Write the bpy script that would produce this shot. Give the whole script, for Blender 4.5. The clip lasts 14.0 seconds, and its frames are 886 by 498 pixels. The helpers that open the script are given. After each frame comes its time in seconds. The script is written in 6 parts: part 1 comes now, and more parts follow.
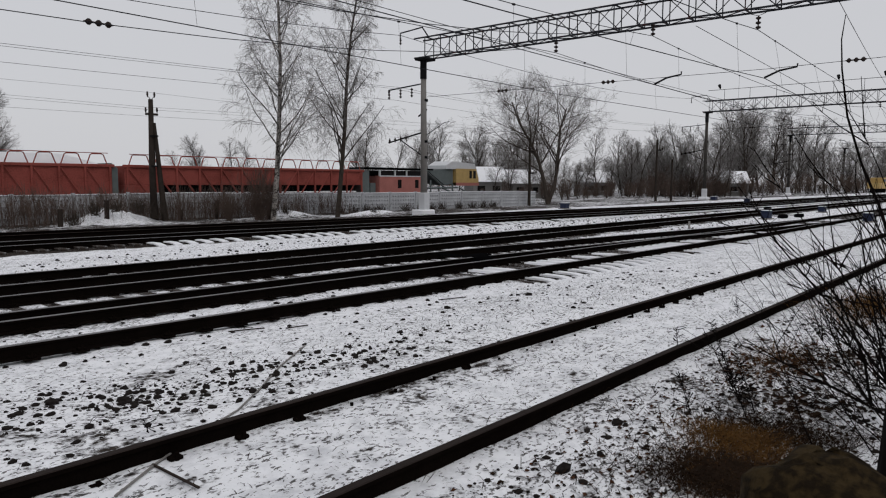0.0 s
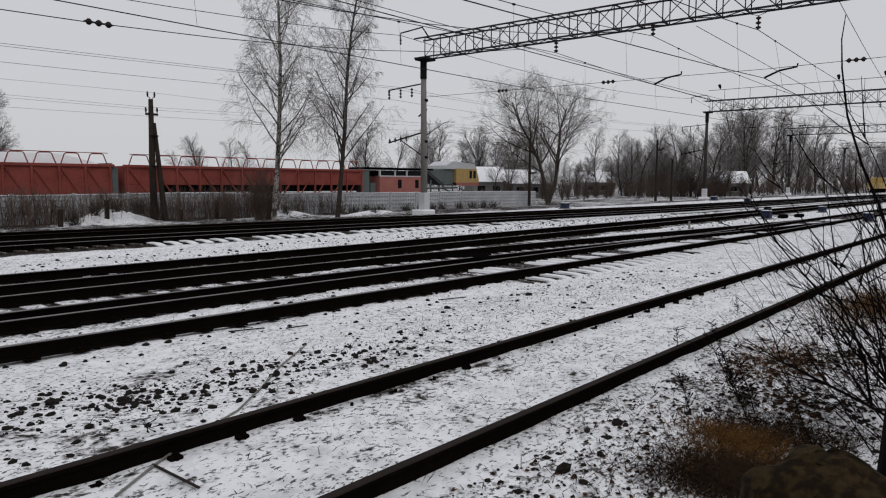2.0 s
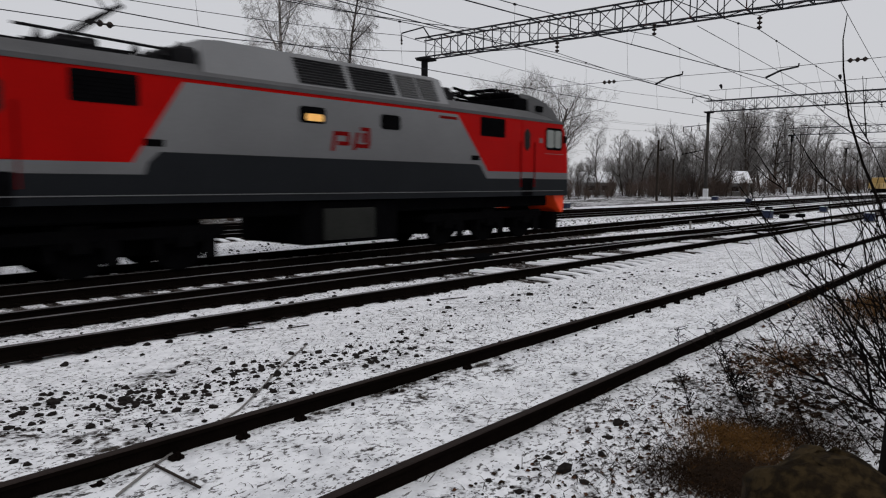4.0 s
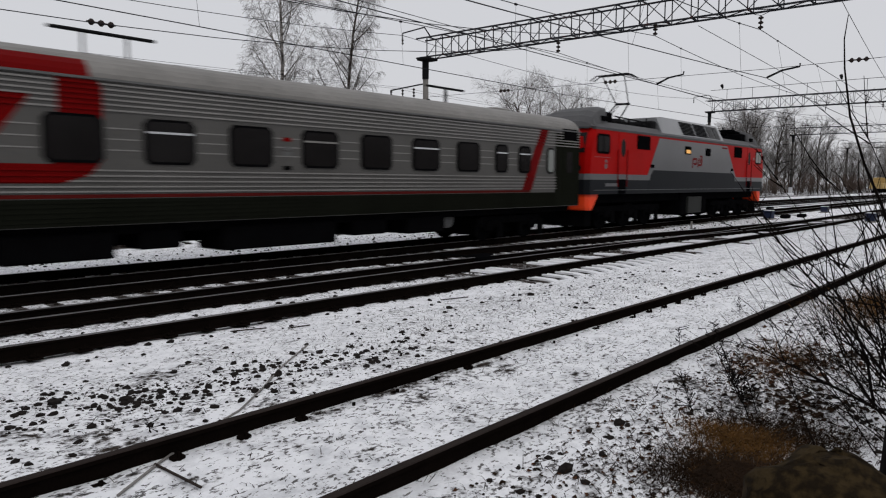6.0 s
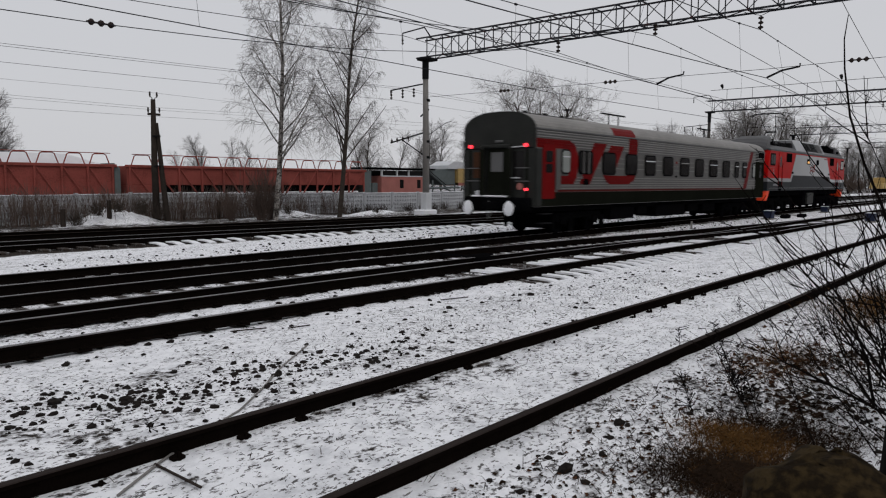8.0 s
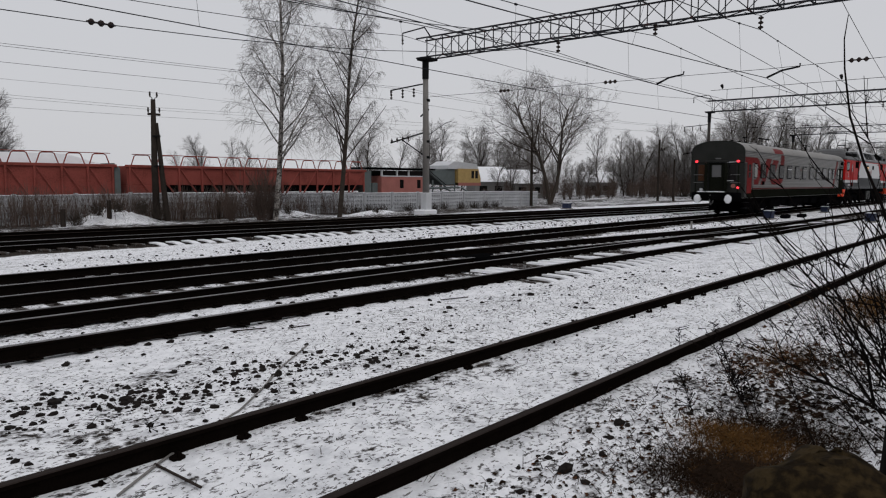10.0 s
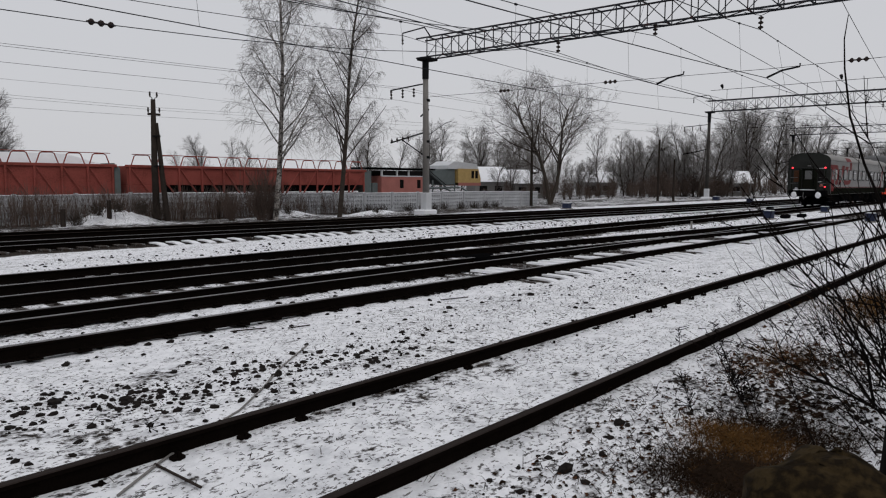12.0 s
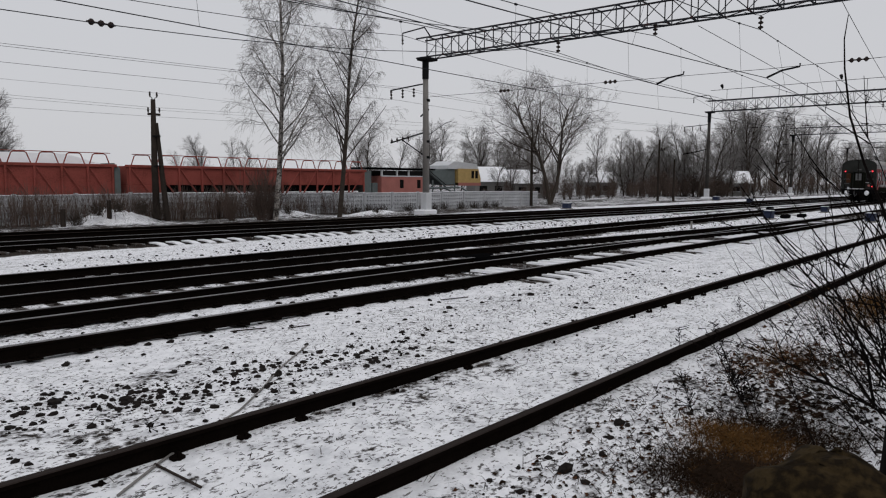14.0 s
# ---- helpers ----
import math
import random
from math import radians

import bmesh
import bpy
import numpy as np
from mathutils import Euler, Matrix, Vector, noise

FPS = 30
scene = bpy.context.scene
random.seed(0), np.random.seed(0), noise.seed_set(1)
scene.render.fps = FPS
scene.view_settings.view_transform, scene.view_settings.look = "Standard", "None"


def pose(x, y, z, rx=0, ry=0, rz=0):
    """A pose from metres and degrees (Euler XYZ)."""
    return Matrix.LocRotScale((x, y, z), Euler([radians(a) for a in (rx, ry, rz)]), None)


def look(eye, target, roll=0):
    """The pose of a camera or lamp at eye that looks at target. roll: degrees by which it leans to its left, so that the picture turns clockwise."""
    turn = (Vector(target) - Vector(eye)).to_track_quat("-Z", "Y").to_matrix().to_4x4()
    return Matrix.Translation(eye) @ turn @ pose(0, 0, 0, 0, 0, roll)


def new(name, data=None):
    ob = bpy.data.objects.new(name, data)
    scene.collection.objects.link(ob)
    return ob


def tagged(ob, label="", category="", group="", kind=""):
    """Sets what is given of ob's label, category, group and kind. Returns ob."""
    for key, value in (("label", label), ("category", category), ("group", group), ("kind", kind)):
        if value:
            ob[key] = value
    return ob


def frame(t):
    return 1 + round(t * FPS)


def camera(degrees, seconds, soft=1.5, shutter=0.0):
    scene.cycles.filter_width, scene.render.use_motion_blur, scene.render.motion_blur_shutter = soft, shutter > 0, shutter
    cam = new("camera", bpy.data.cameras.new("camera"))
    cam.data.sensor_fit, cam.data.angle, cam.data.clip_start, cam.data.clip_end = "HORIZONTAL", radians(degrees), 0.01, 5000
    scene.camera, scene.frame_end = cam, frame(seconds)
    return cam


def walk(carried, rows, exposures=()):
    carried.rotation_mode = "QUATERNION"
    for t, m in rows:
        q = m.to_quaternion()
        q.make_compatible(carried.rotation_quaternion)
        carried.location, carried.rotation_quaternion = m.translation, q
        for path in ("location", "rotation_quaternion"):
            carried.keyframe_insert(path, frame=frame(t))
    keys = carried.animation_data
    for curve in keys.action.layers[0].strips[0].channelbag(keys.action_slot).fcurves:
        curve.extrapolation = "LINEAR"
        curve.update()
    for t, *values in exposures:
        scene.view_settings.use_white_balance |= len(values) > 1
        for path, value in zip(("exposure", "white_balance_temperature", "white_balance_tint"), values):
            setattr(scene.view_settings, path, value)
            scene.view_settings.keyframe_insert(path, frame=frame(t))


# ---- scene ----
# x runs along the main line in the train's direction, y away from the camera, z = 0 is the main line's rail head.

# ---------------------------------------------------------------- camera
cam = camera(64.13, 14.0, soft=1.15, shutter=0.5)
EYE = (0.0, 0.0, 1.88)


def aim(turn):
    a, b = 0.70569 + radians(turn), -0.09546
    way = Vector((math.cos(a) * math.cos(b), math.sin(a) * math.cos(b), math.sin(b)))
    return look(EYE, Vector(EYE) + way * 10, 0.343)


# the tripod yields by a sixth of a degree while the train comes in
walk(cam, [(0.0, aim(0.0)), (1.8, aim(0.0)), (2.5, aim(0.05)), (3.2, aim(0.07)), (5.3, aim(0.14)), (6.0, aim(0.165)),
           (8.0, aim(0.165)), (14.0, aim(0.165))],
     exposures=[(0.0, 0.0), (3.4, 0.0), (5.0, 0.11), (7.5, 0.11), (8.0, 0.0), (14.0, 0.0)])

# ---------------------------------------------------------------- light: an overcast winter sky
SUN_AZ, SUN_EL = radians(200), radians(50)
world = bpy.data.worlds.new("overcast")
scene.world = world
world.use_nodes = True
wn, wl = world.node_tree.nodes, world.node_tree.links
sky = wn.new("ShaderNodeTexSky")
sky.sky_type, sky.sun_disc = "NISHITA", False
sky.sun_elevation, sky.sun_rotation = SUN_EL, SUN_AZ
sky.dust_density, sky.air_density = 4.0, 1.0
mixer = wn.new("ShaderNodeMix")
mixer.data_type = "RGBA"
mixer.inputs["Factor"].default_value = 0.93
mixer.inputs["B"].default_value = (6.1, 6.13, 6.4, 1)
wl.new(sky.outputs[0], mixer.inputs["A"])
back = wn["Background"]
back.inputs["Strength"].default_value = 0.1
wl.new(mixer.outputs["Result"], back.inputs["Color"])
sun_data = bpy.data.lights.new("sun", "SUN")
sun_data.energy, sun_data.angle, sun_data.color = 0.5, radians(40), (1.0, 0.97, 0.93)
sun = new("sun", sun_data)
sun.matrix_world = look((-20, -30, 60), (0, 10, 0))


# ---------------------------------------------------------------- materials
def material(name, base, rough=0.7, metal=0.0, var=0.15, scale=3.0, fine=40.0, bump=0.15, second=None, cover=0.0, emit=None, depth=0.01, spec=0.4, coat=0.0):
    """Colour with coarse stains and fine grain; second shows through where a coarse noise falls under cover."""
    m = bpy.data.materials.new(name)
    m.use_nodes = True
    n, l = m.node_tree.nodes, m.node_tree.links
    b = n["Principled BSDF"]
    b.inputs["Roughness"].default_value, b.inputs["Metallic"].default_value = rough, metal
    b.inputs["Specular IOR Level"].default_value = spec
    b.inputs["Coat Weight"].default_value, b.inputs["Coat Roughness"].default_value, b.inputs["Coat IOR"].default_value = coat, 0.16, 1.6
    co = n.new("ShaderNodeTexCoord")
    coarse, grain = n.new("ShaderNodeTexNoise"), n.new("ShaderNodeTexNoise")
    for t, s_ in ((coarse, scale), (grain, fine)):
        t.inputs["Scale"].default_value, t.inputs["Detail"].default_value = s_, 5
        l.new(co.outputs["Object"], t.inputs["Vector"])
    add = n.new("ShaderNodeMath")
    add.operation = "ADD"
    l.new(coarse.outputs["Fac"], add.inputs[0]), l.new(grain.outputs["Fac"], add.inputs[1])
    span = n.new("ShaderNodeMapRange")
    span.inputs["From Min"].default_value, span.inputs["From Max"].default_value = 0.6, 1.4
    span.inputs["To Min"].default_value, span.inputs["To Max"].default_value = 1 - var, 1 + var
    l.new(add.outputs[0], span.inputs["Value"])
    mul = n.new("ShaderNodeMix")
    mul.data_type, mul.blend_type = "RGBA", "MULTIPLY"
    mul.inputs["Factor"].default_value = 1
    mul.inputs["A"].default_value = (*base, 1)
    l.new(span.outputs[0], mul.inputs["B"])
    out = mul.outputs["Result"]
    if second:
        ramp = n.new("ShaderNodeMapRange")
        ramp.inputs["From Min"].default_value, ramp.inputs["From Max"].default_value = cover - 0.06, cover + 0.06
        ramp.inputs["To Min"].default_value, ramp.inputs["To Max"].default_value = 1, 0
        half = n.new("ShaderNodeMath")
        half.operation = "MULTIPLY"
        half.inputs[1].default_value = 0.5
        l.new(add.outputs[0], half.inputs[0])
        l.new(half.outputs[0], ramp.inputs["Value"])
        two = n.new("ShaderNodeMix")
        two.data_type = "RGBA"
        two.inputs["B"].default_value = (*second, 1)
        l.new(ramp.outputs[0], two.inputs["Factor"]), l.new(out, two.inputs["A"])
        out = two.outputs["Result"]
    l.new(out, b.inputs["Base Color"])
    if bump:
        bp = n.new("ShaderNodeBump")
        bp.inputs["Strength"].default_value, bp.inputs["Distance"].default_value = bump, depth
        l.new(grain.outputs["Fac"], bp.inputs["Height"])
        l.new(bp.outputs[0], b.inputs["Normal"])
    if emit:
        b.inputs["Emission Color"].default_value, b.inputs["Emission Strength"].default_value = (*emit[:3], 1), emit[3]
    return m


SNOW = (0.80, 0.81, 0.84)
snow_mat = material("snow", SNOW, 0.75, var=0.05, scale=2, fine=60, bump=0.3)
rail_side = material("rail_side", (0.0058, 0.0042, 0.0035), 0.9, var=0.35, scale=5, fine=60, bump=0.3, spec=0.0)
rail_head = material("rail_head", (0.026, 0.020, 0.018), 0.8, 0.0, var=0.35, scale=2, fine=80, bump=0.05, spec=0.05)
polished_head = material("polished_head", (0.15, 0.147, 0.15), 0.45, 0.6, var=0.5, scale=2, fine=80, bump=0.02)
sleeper_mat = material("sleeper", (0.035, 0.028, 0.024), 0.9, var=0.4, scale=4, fine=50, second=SNOW, cover=0.40, spec=0.05)
steel_dark = material("steel_dark", (0.012, 0.012, 0.013), 0.8, 0.0, var=0.3, spec=0.05)
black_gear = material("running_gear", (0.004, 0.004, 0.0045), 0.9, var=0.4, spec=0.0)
loco_red = material("paint_red", (0.35, 0.0025, 0.002), 0.45, var=0.14, scale=0.8, fine=20, bump=0.02, spec=0.05)
loco_grey = material("paint_grey", (0.118, 0.120, 0.125), 0.28, var=0.12, scale=0.8, fine=20, bump=0.02, spec=0.5, coat=0.6)
loco_dark = material("paint_dark_grey", (0.012, 0.0135, 0.016), 0.45, var=0.15, scale=0.8, fine=20, bump=0.02, spec=0.06)
loco_roof = material("roof_grey", (0.085, 0.085, 0.088), 0.55, var=0.2, scale=1.5, fine=25, spec=0.1)
orange_mat = material("paint_orange", (0.92, 0.06, 0.006), 0.45, var=0.1)
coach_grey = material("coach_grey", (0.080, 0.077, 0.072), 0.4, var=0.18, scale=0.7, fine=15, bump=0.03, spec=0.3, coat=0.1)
# lighter copy of coach_grey: the light on the ribs put into colour
coach_grey_lit = material("coach_grey_lit", (0.215, 0.208, 0.198), 0.4, var=0.18, scale=0.7, fine=15, bump=0.03, spec=0.3, coat=0.1)
coach_dark = material("coach_dark", (0.010, 0.011, 0.008), 0.6, var=0.3, scale=0.7, fine=15, bump=0.03, spec=0.0)
coach_red = material("coach_red", (0.140, 0.0015, 0.0018), 0.45, var=0.22, scale=0.7, fine=15, bump=0.03, spec=0.04)
stripe_red = material("stripe_red", (0.085, 0.008, 0.007), 0.6, var=0.35, scale=0.7, fine=15, spec=0.05)
coach_end = material("coach_end", (0.019, 0.020, 0.018), 0.5, var=0.35, scale=1.5, fine=20, spec=0.12)
coach_roof = material("coach_roof", (0.19, 0.183, 0.172), 0.5, var=0.28, scale=0.9, fine=12, spec=0.25)
glass_dark = material("window_glass", (0.010, 0.009, 0.009), 0.15, var=0.2, bump=0, spec=0.12)
# frosted coach panes; on the front cab its paleness is a painted reflection
glass_pale = material("frosted_glass_and_glare", (0.22, 0.235, 0.22), 0.3, var=0.1, bump=0)
frame_grey = material("window_frame", (0.10, 0.10, 0.10), 0.5, var=0.1)
white_paint = material("white_paint", (0.55, 0.56, 0.58), 0.6, var=0.12)
red_lamp = material("tail_lamp", (0.6, 0.02, 0.03), 0.3, emit=(1.0, 0.04, 0.06, 2.2), bump=0)
cabin_glow = material("lit_cabin", (0.5, 0.3, 0.1), 0.4, emit=(1.0, 0.5, 0.12, 0.5), bump=0, var=0.5, scale=6)
concrete = material("concrete", (0.20, 0.19, 0.18), 0.9, var=0.3, scale=1.2, fine=30, bump=0.3)
# darker concrete for the farther gantries' far-side poles
dark_concrete = material("dark_concrete", (0.055, 0.050, 0.046), 0.9, var=0.35, scale=1.2, fine=30, bump=0.3, spec=0.05)
fence_mat = material("fence_concrete", (0.40, 0.41, 0.43), 0.9, var=0.32, scale=0.8, fine=18, bump=0.3)
truss_mat = material("truss_steel", (0.030, 0.032, 0.037), 0.8, 0.0, var=0.35, scale=4, second=(0.22, 0.04, 0.02), cover=0.36, spec=0.05)
wire_mat = material("wire", (0.02, 0.02, 0.024), 0.8, 0.0, bump=0, spec=0.05)
ceramic = material("insulator", (0.03, 0.022, 0.02), 0.3, bump=0, spec=0.05)
wood_dark = material("creosoted_wood", (0.035, 0.028, 0.024), 0.9, var=0.35, scale=3, fine=40, bump=0.4, spec=0.05)
wagon_red = material("wagon_red", (0.26, 0.068, 0.056), 0.75, var=0.22, scale=0.7, fine=14, second=(0.17, 0.045, 0.035), cover=0.42, spec=0.05)
wagon_pink = material("cabin_pink", (0.36, 0.13, 0.11), 0.7, var=0.2, scale=1, fine=14)
wagon_yellow = material("cab_yellow", (0.44, 0.30, 0.11), 0.6, var=0.2)
wagon_grey = material("machine_grey", (0.11, 0.13, 0.13), 0.7, var=0.2)
blue_mat = material("blue_box", (0.004, 0.011, 0.040), 0.6, var=0.2)
bark_dark = material("bark_dark", (0.055, 0.045, 0.038), 0.95, var=0.4, scale=4, fine=30, bump=0.5, spec=0.05)
bark_birch = material("bark_birch", (0.30, 0.28, 0.26), 0.9, var=0.3, scale=2.5, fine=12, bump=0.4, second=(0.03, 0.025, 0.022), cover=0.48, spec=0.05)
twig_mat = material("twigs", (0.080, 0.068, 0.061), 0.95, var=0.3, bump=0, spec=0.05)
# paler copy of twig_mat: distance haze put into the twig colour
haze_twig = material("haze_tinted_twigs", (0.19, 0.18, 0.175), 0.95, var=0.3, bump=0, spec=0.05)
bush_mat = material("bush_twigs", (0.006, 0.0045, 0.004), 0.95, var=0.4, bump=0, spec=0.05)
brush_mat = material("brushwood", (0.105, 0.078, 0.066), 0.95, var=0.35, bump=0, spec=0.05)
grass_mat = material("dry_grass", (0.10, 0.050, 0.016), 0.95, var=0.45, scale=2, fine=20, bump=0, spec=0.05)
grass_dark = material("dead_grass", (0.022, 0.013, 0.008), 0.95, var=0.5, bump=0, spec=0.05)
leaf_brown = material("leaf_brown", (0.060, 0.028, 0.016), 0.9, var=0.6, scale=30, fine=60, bump=0, spec=0.05)
moss_mat = material("mossy_bark", (0.010, 0.007, 0.004), 0.95, var=0.7, scale=14, fine=45, bump=0.9, second=(0.038, 0.026, 0.012), cover=0.49, spec=0.05)
stone_mat = material("ballast_stone", (0.018, 0.015, 0.014), 0.9, var=0.5, scale=6, fine=40, bump=0.4, spec=0.05)
far_wall = material("far_wall", (0.17, 0.165, 0.16), 0.9, var=0.2, scale=0.4)


def ground_material():
    m = bpy.data.materials.new("snowy_ballast")
    m.use_nodes = True
    n, l = m.node_tree.nodes, m.node_tree.links
    b = n["Principled BSDF"]
    b.inputs["Roughness"].default_value = 0.85
    b.inputs["Specular IOR Level"].default_value = 0.05
    co = n.new("ShaderNodeTexCoord")
    cover = n.new("ShaderNodeAttribute")
    cover.attribute_name = "snow_cover"

    def tex(scale, stretch=(1, 1, 1), detail=5):
        mp = n.new("ShaderNodeMapping")
        mp.inputs["Scale"].default_value = stretch
        t = n.new("ShaderNodeTexNoise")
        t.inputs["Scale"].default_value, t.inputs["Detail"].default_value = scale, detail
        t.inputs["Roughness"].default_value = 0.62
        l.new(co.outputs["Object"], mp.inputs["Vector"]), l.new(mp.outputs[0], t.inputs["Vector"])
        return t.outputs["Fac"]

    def maths(op, a, c):
        k = n.new("ShaderNodeMath")
        k.operation = op
        for i, v in enumerate((a, c)):
            if isinstance(v, (int, float)):
                k.inputs[i].default_value = v
            else:
                l.new(v, k.inputs[i])
        return k.outputs[0]

    big, mid, small = tex(0.35, (0.6, 1, 1)), tex(3.2, (0.7, 1, 1)), tex(14, (1, 1, 1), 6)
    mixed = maths("ADD", maths("MULTIPLY", big, 0.30), maths("ADD", maths("MULTIPLY", mid, 0.35), maths("MULTIPLY", small, 0.35)))
    bare = n.new("ShaderNodeMapRange")
    edge = maths("SUBTRACT", 0.68, maths("MULTIPLY", cover.outputs["Fac"], 0.36))
    l.new(maths("SUBTRACT", mixed, edge), bare.inputs["Value"])
    bare.inputs["From Min"].default_value, bare.inputs["From Max"].default_value = -0.025, 0.035
    fleck = n.new("ShaderNodeMapRange")
    l.new(maths("ADD", maths("MULTIPLY", tex(27, (0.6, 1, 1), 3), 0.75), maths("MULTIPLY", tex(2.2, (0.6, 1, 1), 4), 0.25)), fleck.inputs["Value"])
    fleck.inputs["From Min"].default_value, fleck.inputs["From Max"].default_value = 0.557, 0.590
    fleck.inputs["To Min"].default_value, fleck.inputs["To Max"].default_value = 1.0, 0.12
    white_share = maths("MULTIPLY", bare.outputs[0], fleck.outputs[0])
    dirt = n.new("ShaderNodeValToRGB")
    dirt.color_ramp.elements[0].position, dirt.color_ramp.elements[0].color = 0.35, (0.012, 0.010, 0.009, 1)
    dirt.color_ramp.elements[1].position, dirt.color_ramp.elements[1].color = 0.70, (0.060, 0.048, 0.040, 1)
    l.new(tex(25), dirt.inputs["Fac"])
    white = n.new("ShaderNodeValToRGB")
    white.color_ramp.elements[0].position, white.color_ramp.elements[0].color = 0.30, (0.62, 0.63, 0.66, 1)
    white.color_ramp.elements[1].position, white.color_ramp.elements[1].color = 0.55, (0.88, 0.89, 0.92, 1)
    l.new(tex(5, (1, 1, 1), 8), white.inputs["Fac"])
    mx = n.new("ShaderNodeMix")
    mx.data_type = "RGBA"
    l.new(white_share, mx.inputs["Factor"]), l.new(dirt.outputs[0], mx.inputs["A"]), l.new(white.outputs[0], mx.inputs["B"])
    l.new(mx.outputs["Result"], b.inputs["Base Color"])
    bp = n.new("ShaderNodeBump")
    bp.inputs["Strength"].default_value, bp.inputs["Distance"].default_value = 0.5, 0.04
    l.new(maths("ADD", small, maths("MULTIPLY", bare.outputs[0], 0.4)), bp.inputs["Height"]), l.new(bp.outputs[0], b.inputs["Normal"])
    return m


ground_mat = ground_material()


# ---------------------------------------------------------------- mesh building
class Geo:
    """Vertices and faces of one part."""

    def __init__(self):
        self.v, self.f = [], []

    def add(self, verts, faces):
        o = len(self.v)
        self.v += [tuple(p) for p in verts]
        self.f += [tuple(i + o for i in q) for q in faces]
        return self

    def box(self, x0, x1, y0, y1, z0, z1, c=0.0, m=None):
        """A box, its edges chamfered by c, moved by the matrix m."""
        if c <= 0:
            vs = [(x, y, z) for x in (x0, x1) for y in (y0, y1) for z in (z0, z1)]
            fs = [(0, 1, 3, 2), (4, 6, 7, 5), (0, 4, 5, 1), (2, 3, 7, 6), (0, 2, 6, 4), (1, 5, 7, 3)]
        else:
            c = min(c, (x1 - x0) / 2.1, (y1 - y0) / 2.1, (z1 - z0) / 2.1)
            vs, key = [], {}
            lo, hi = (x0, y0, z0), (x1, y1, z1)
            for i in range(8):
                s = [(i >> k) & 1 for k in range(3)]
                for a in range(3):
                    key[i, a] = len(vs)
                    vs.append(tuple((hi[k] if s[k] else lo[k]) if k == a else ((hi[k] - c) if s[k] else (lo[k] + c)) for k in range(3)))
            fs = []
            for a in range(3):
                b, d = (a + 1) % 3, (a + 2) % 3
                for side in (0, 1):
                    q = [key[(side << a) | (p << b) | (r << d), a] for p, r in ((0, 0), (1, 0), (1, 1), (0, 1))]
                    fs.append(tuple(q if side else q[::-1]))
                for p in (0, 1):
                    for r in (0, 1):
                        i, j = (p << b) | (r << d), (p << b) | (r << d) | (1 << a)
                        q = (key[i, b], key[j, b], key[j, d], key[i, d])
                        fs.append(q if p == r else q[::-1])
            for i in range(8):
                q = (key[i, 0], key[i, 1], key[i, 2])
                fs.append(q if bin(i).count("1") % 2 else q[::-1])
        if m is not None:
            vs = [m @ Vector(p) for p in vs]
        return self.add(vs, fs)

    def loft(self, rings, caps=True, closed=True):
        """Skins through rings of equally many points."""
        k = len(rings[0])
        vs = [p for r in rings for p in r]
        fs = []
        for i in range(len(rings) - 1):
            for j in range(k if closed else k - 1):
                a, b = i * k + j, i * k + (j + 1) % k
                fs.append((a, b, b + k, a + k))
        if caps:
            fs += [tuple(range(k))[::-1], tuple(range((len(rings) - 1) * k, len(rings) * k))]
        return self.add(vs, fs)

    def tube(self, pts, radii, sides=6, caps=True):
        pts = [Vector(p) for p in pts]
        if isinstance(radii, (int, float)):
            radii = [radii] * len(pts)
        rings = []
        up = None
        for i, p in enumerate(pts):
            d = (pts[min(i + 1, len(pts) - 1)] - pts[max(i - 1, 0)])
            d = d.normalized() if d.length > 1e-9 else Vector((0, 0, 1))
            if up is None:
                up = Vector((0, 0, 1)) if abs(d.z) < 0.9 else Vector((1, 0, 0))
            s = d.cross(up)
            s = s.normalized() if s.length > 1e-6 else Vector((1, 0, 0))
            t = s.cross(d)
            up = t
            rings.append([p + (s * math.cos(2 * math.pi * j / sides) + t * math.sin(2 * math.pi * j / sides)) * radii[i] for j in range(sides)])
        return self.loft(rings, caps)

    def cyl(self, a, b, r, sides=16, r2=None):
        return self.tube([a, b], [r, r if r2 is None else r2], sides)

    def prism(self, outline, y0, y1):
        """An outline in x and z, drawn out from y0 to y1."""
        a = [(x, y0, z) for x, z in outline]
        b = [(x, y1, z) for x, z in outline]
        return self.loft([a, b])

    def mesh(self, name, smooth=False):
        me = bpy.data.meshes.new(name)
        me.from_pydata(self.v, [], self.f)
        bm = bmesh.new()
        bm.from_mesh(me)
        bmesh.ops.recalc_face_normals(bm, faces=bm.faces)
        bm.to_mesh(me)
        bm.free()
        if smooth:
            me.polygons.foreach_set("use_smooth", [True] * len(me.polygons))
        return me


def part(name, geo, mat, parent=None, label="", smooth=False):
    me = geo if isinstance(geo, bpy.types.Mesh) else geo.mesh(name, smooth)
    if mat is not None and not me.materials:
        me.materials.append(mat)
    ob = new(name, me)
    if parent is not None:
        ob.parent = parent
    return tagged(ob, label)


def thing(name, label, category, at=None, group="", kind=""):
    ob = new(name)
    if at is not None:
        ob.matrix_basis = at
    return tagged(ob, label, category, group, kind)


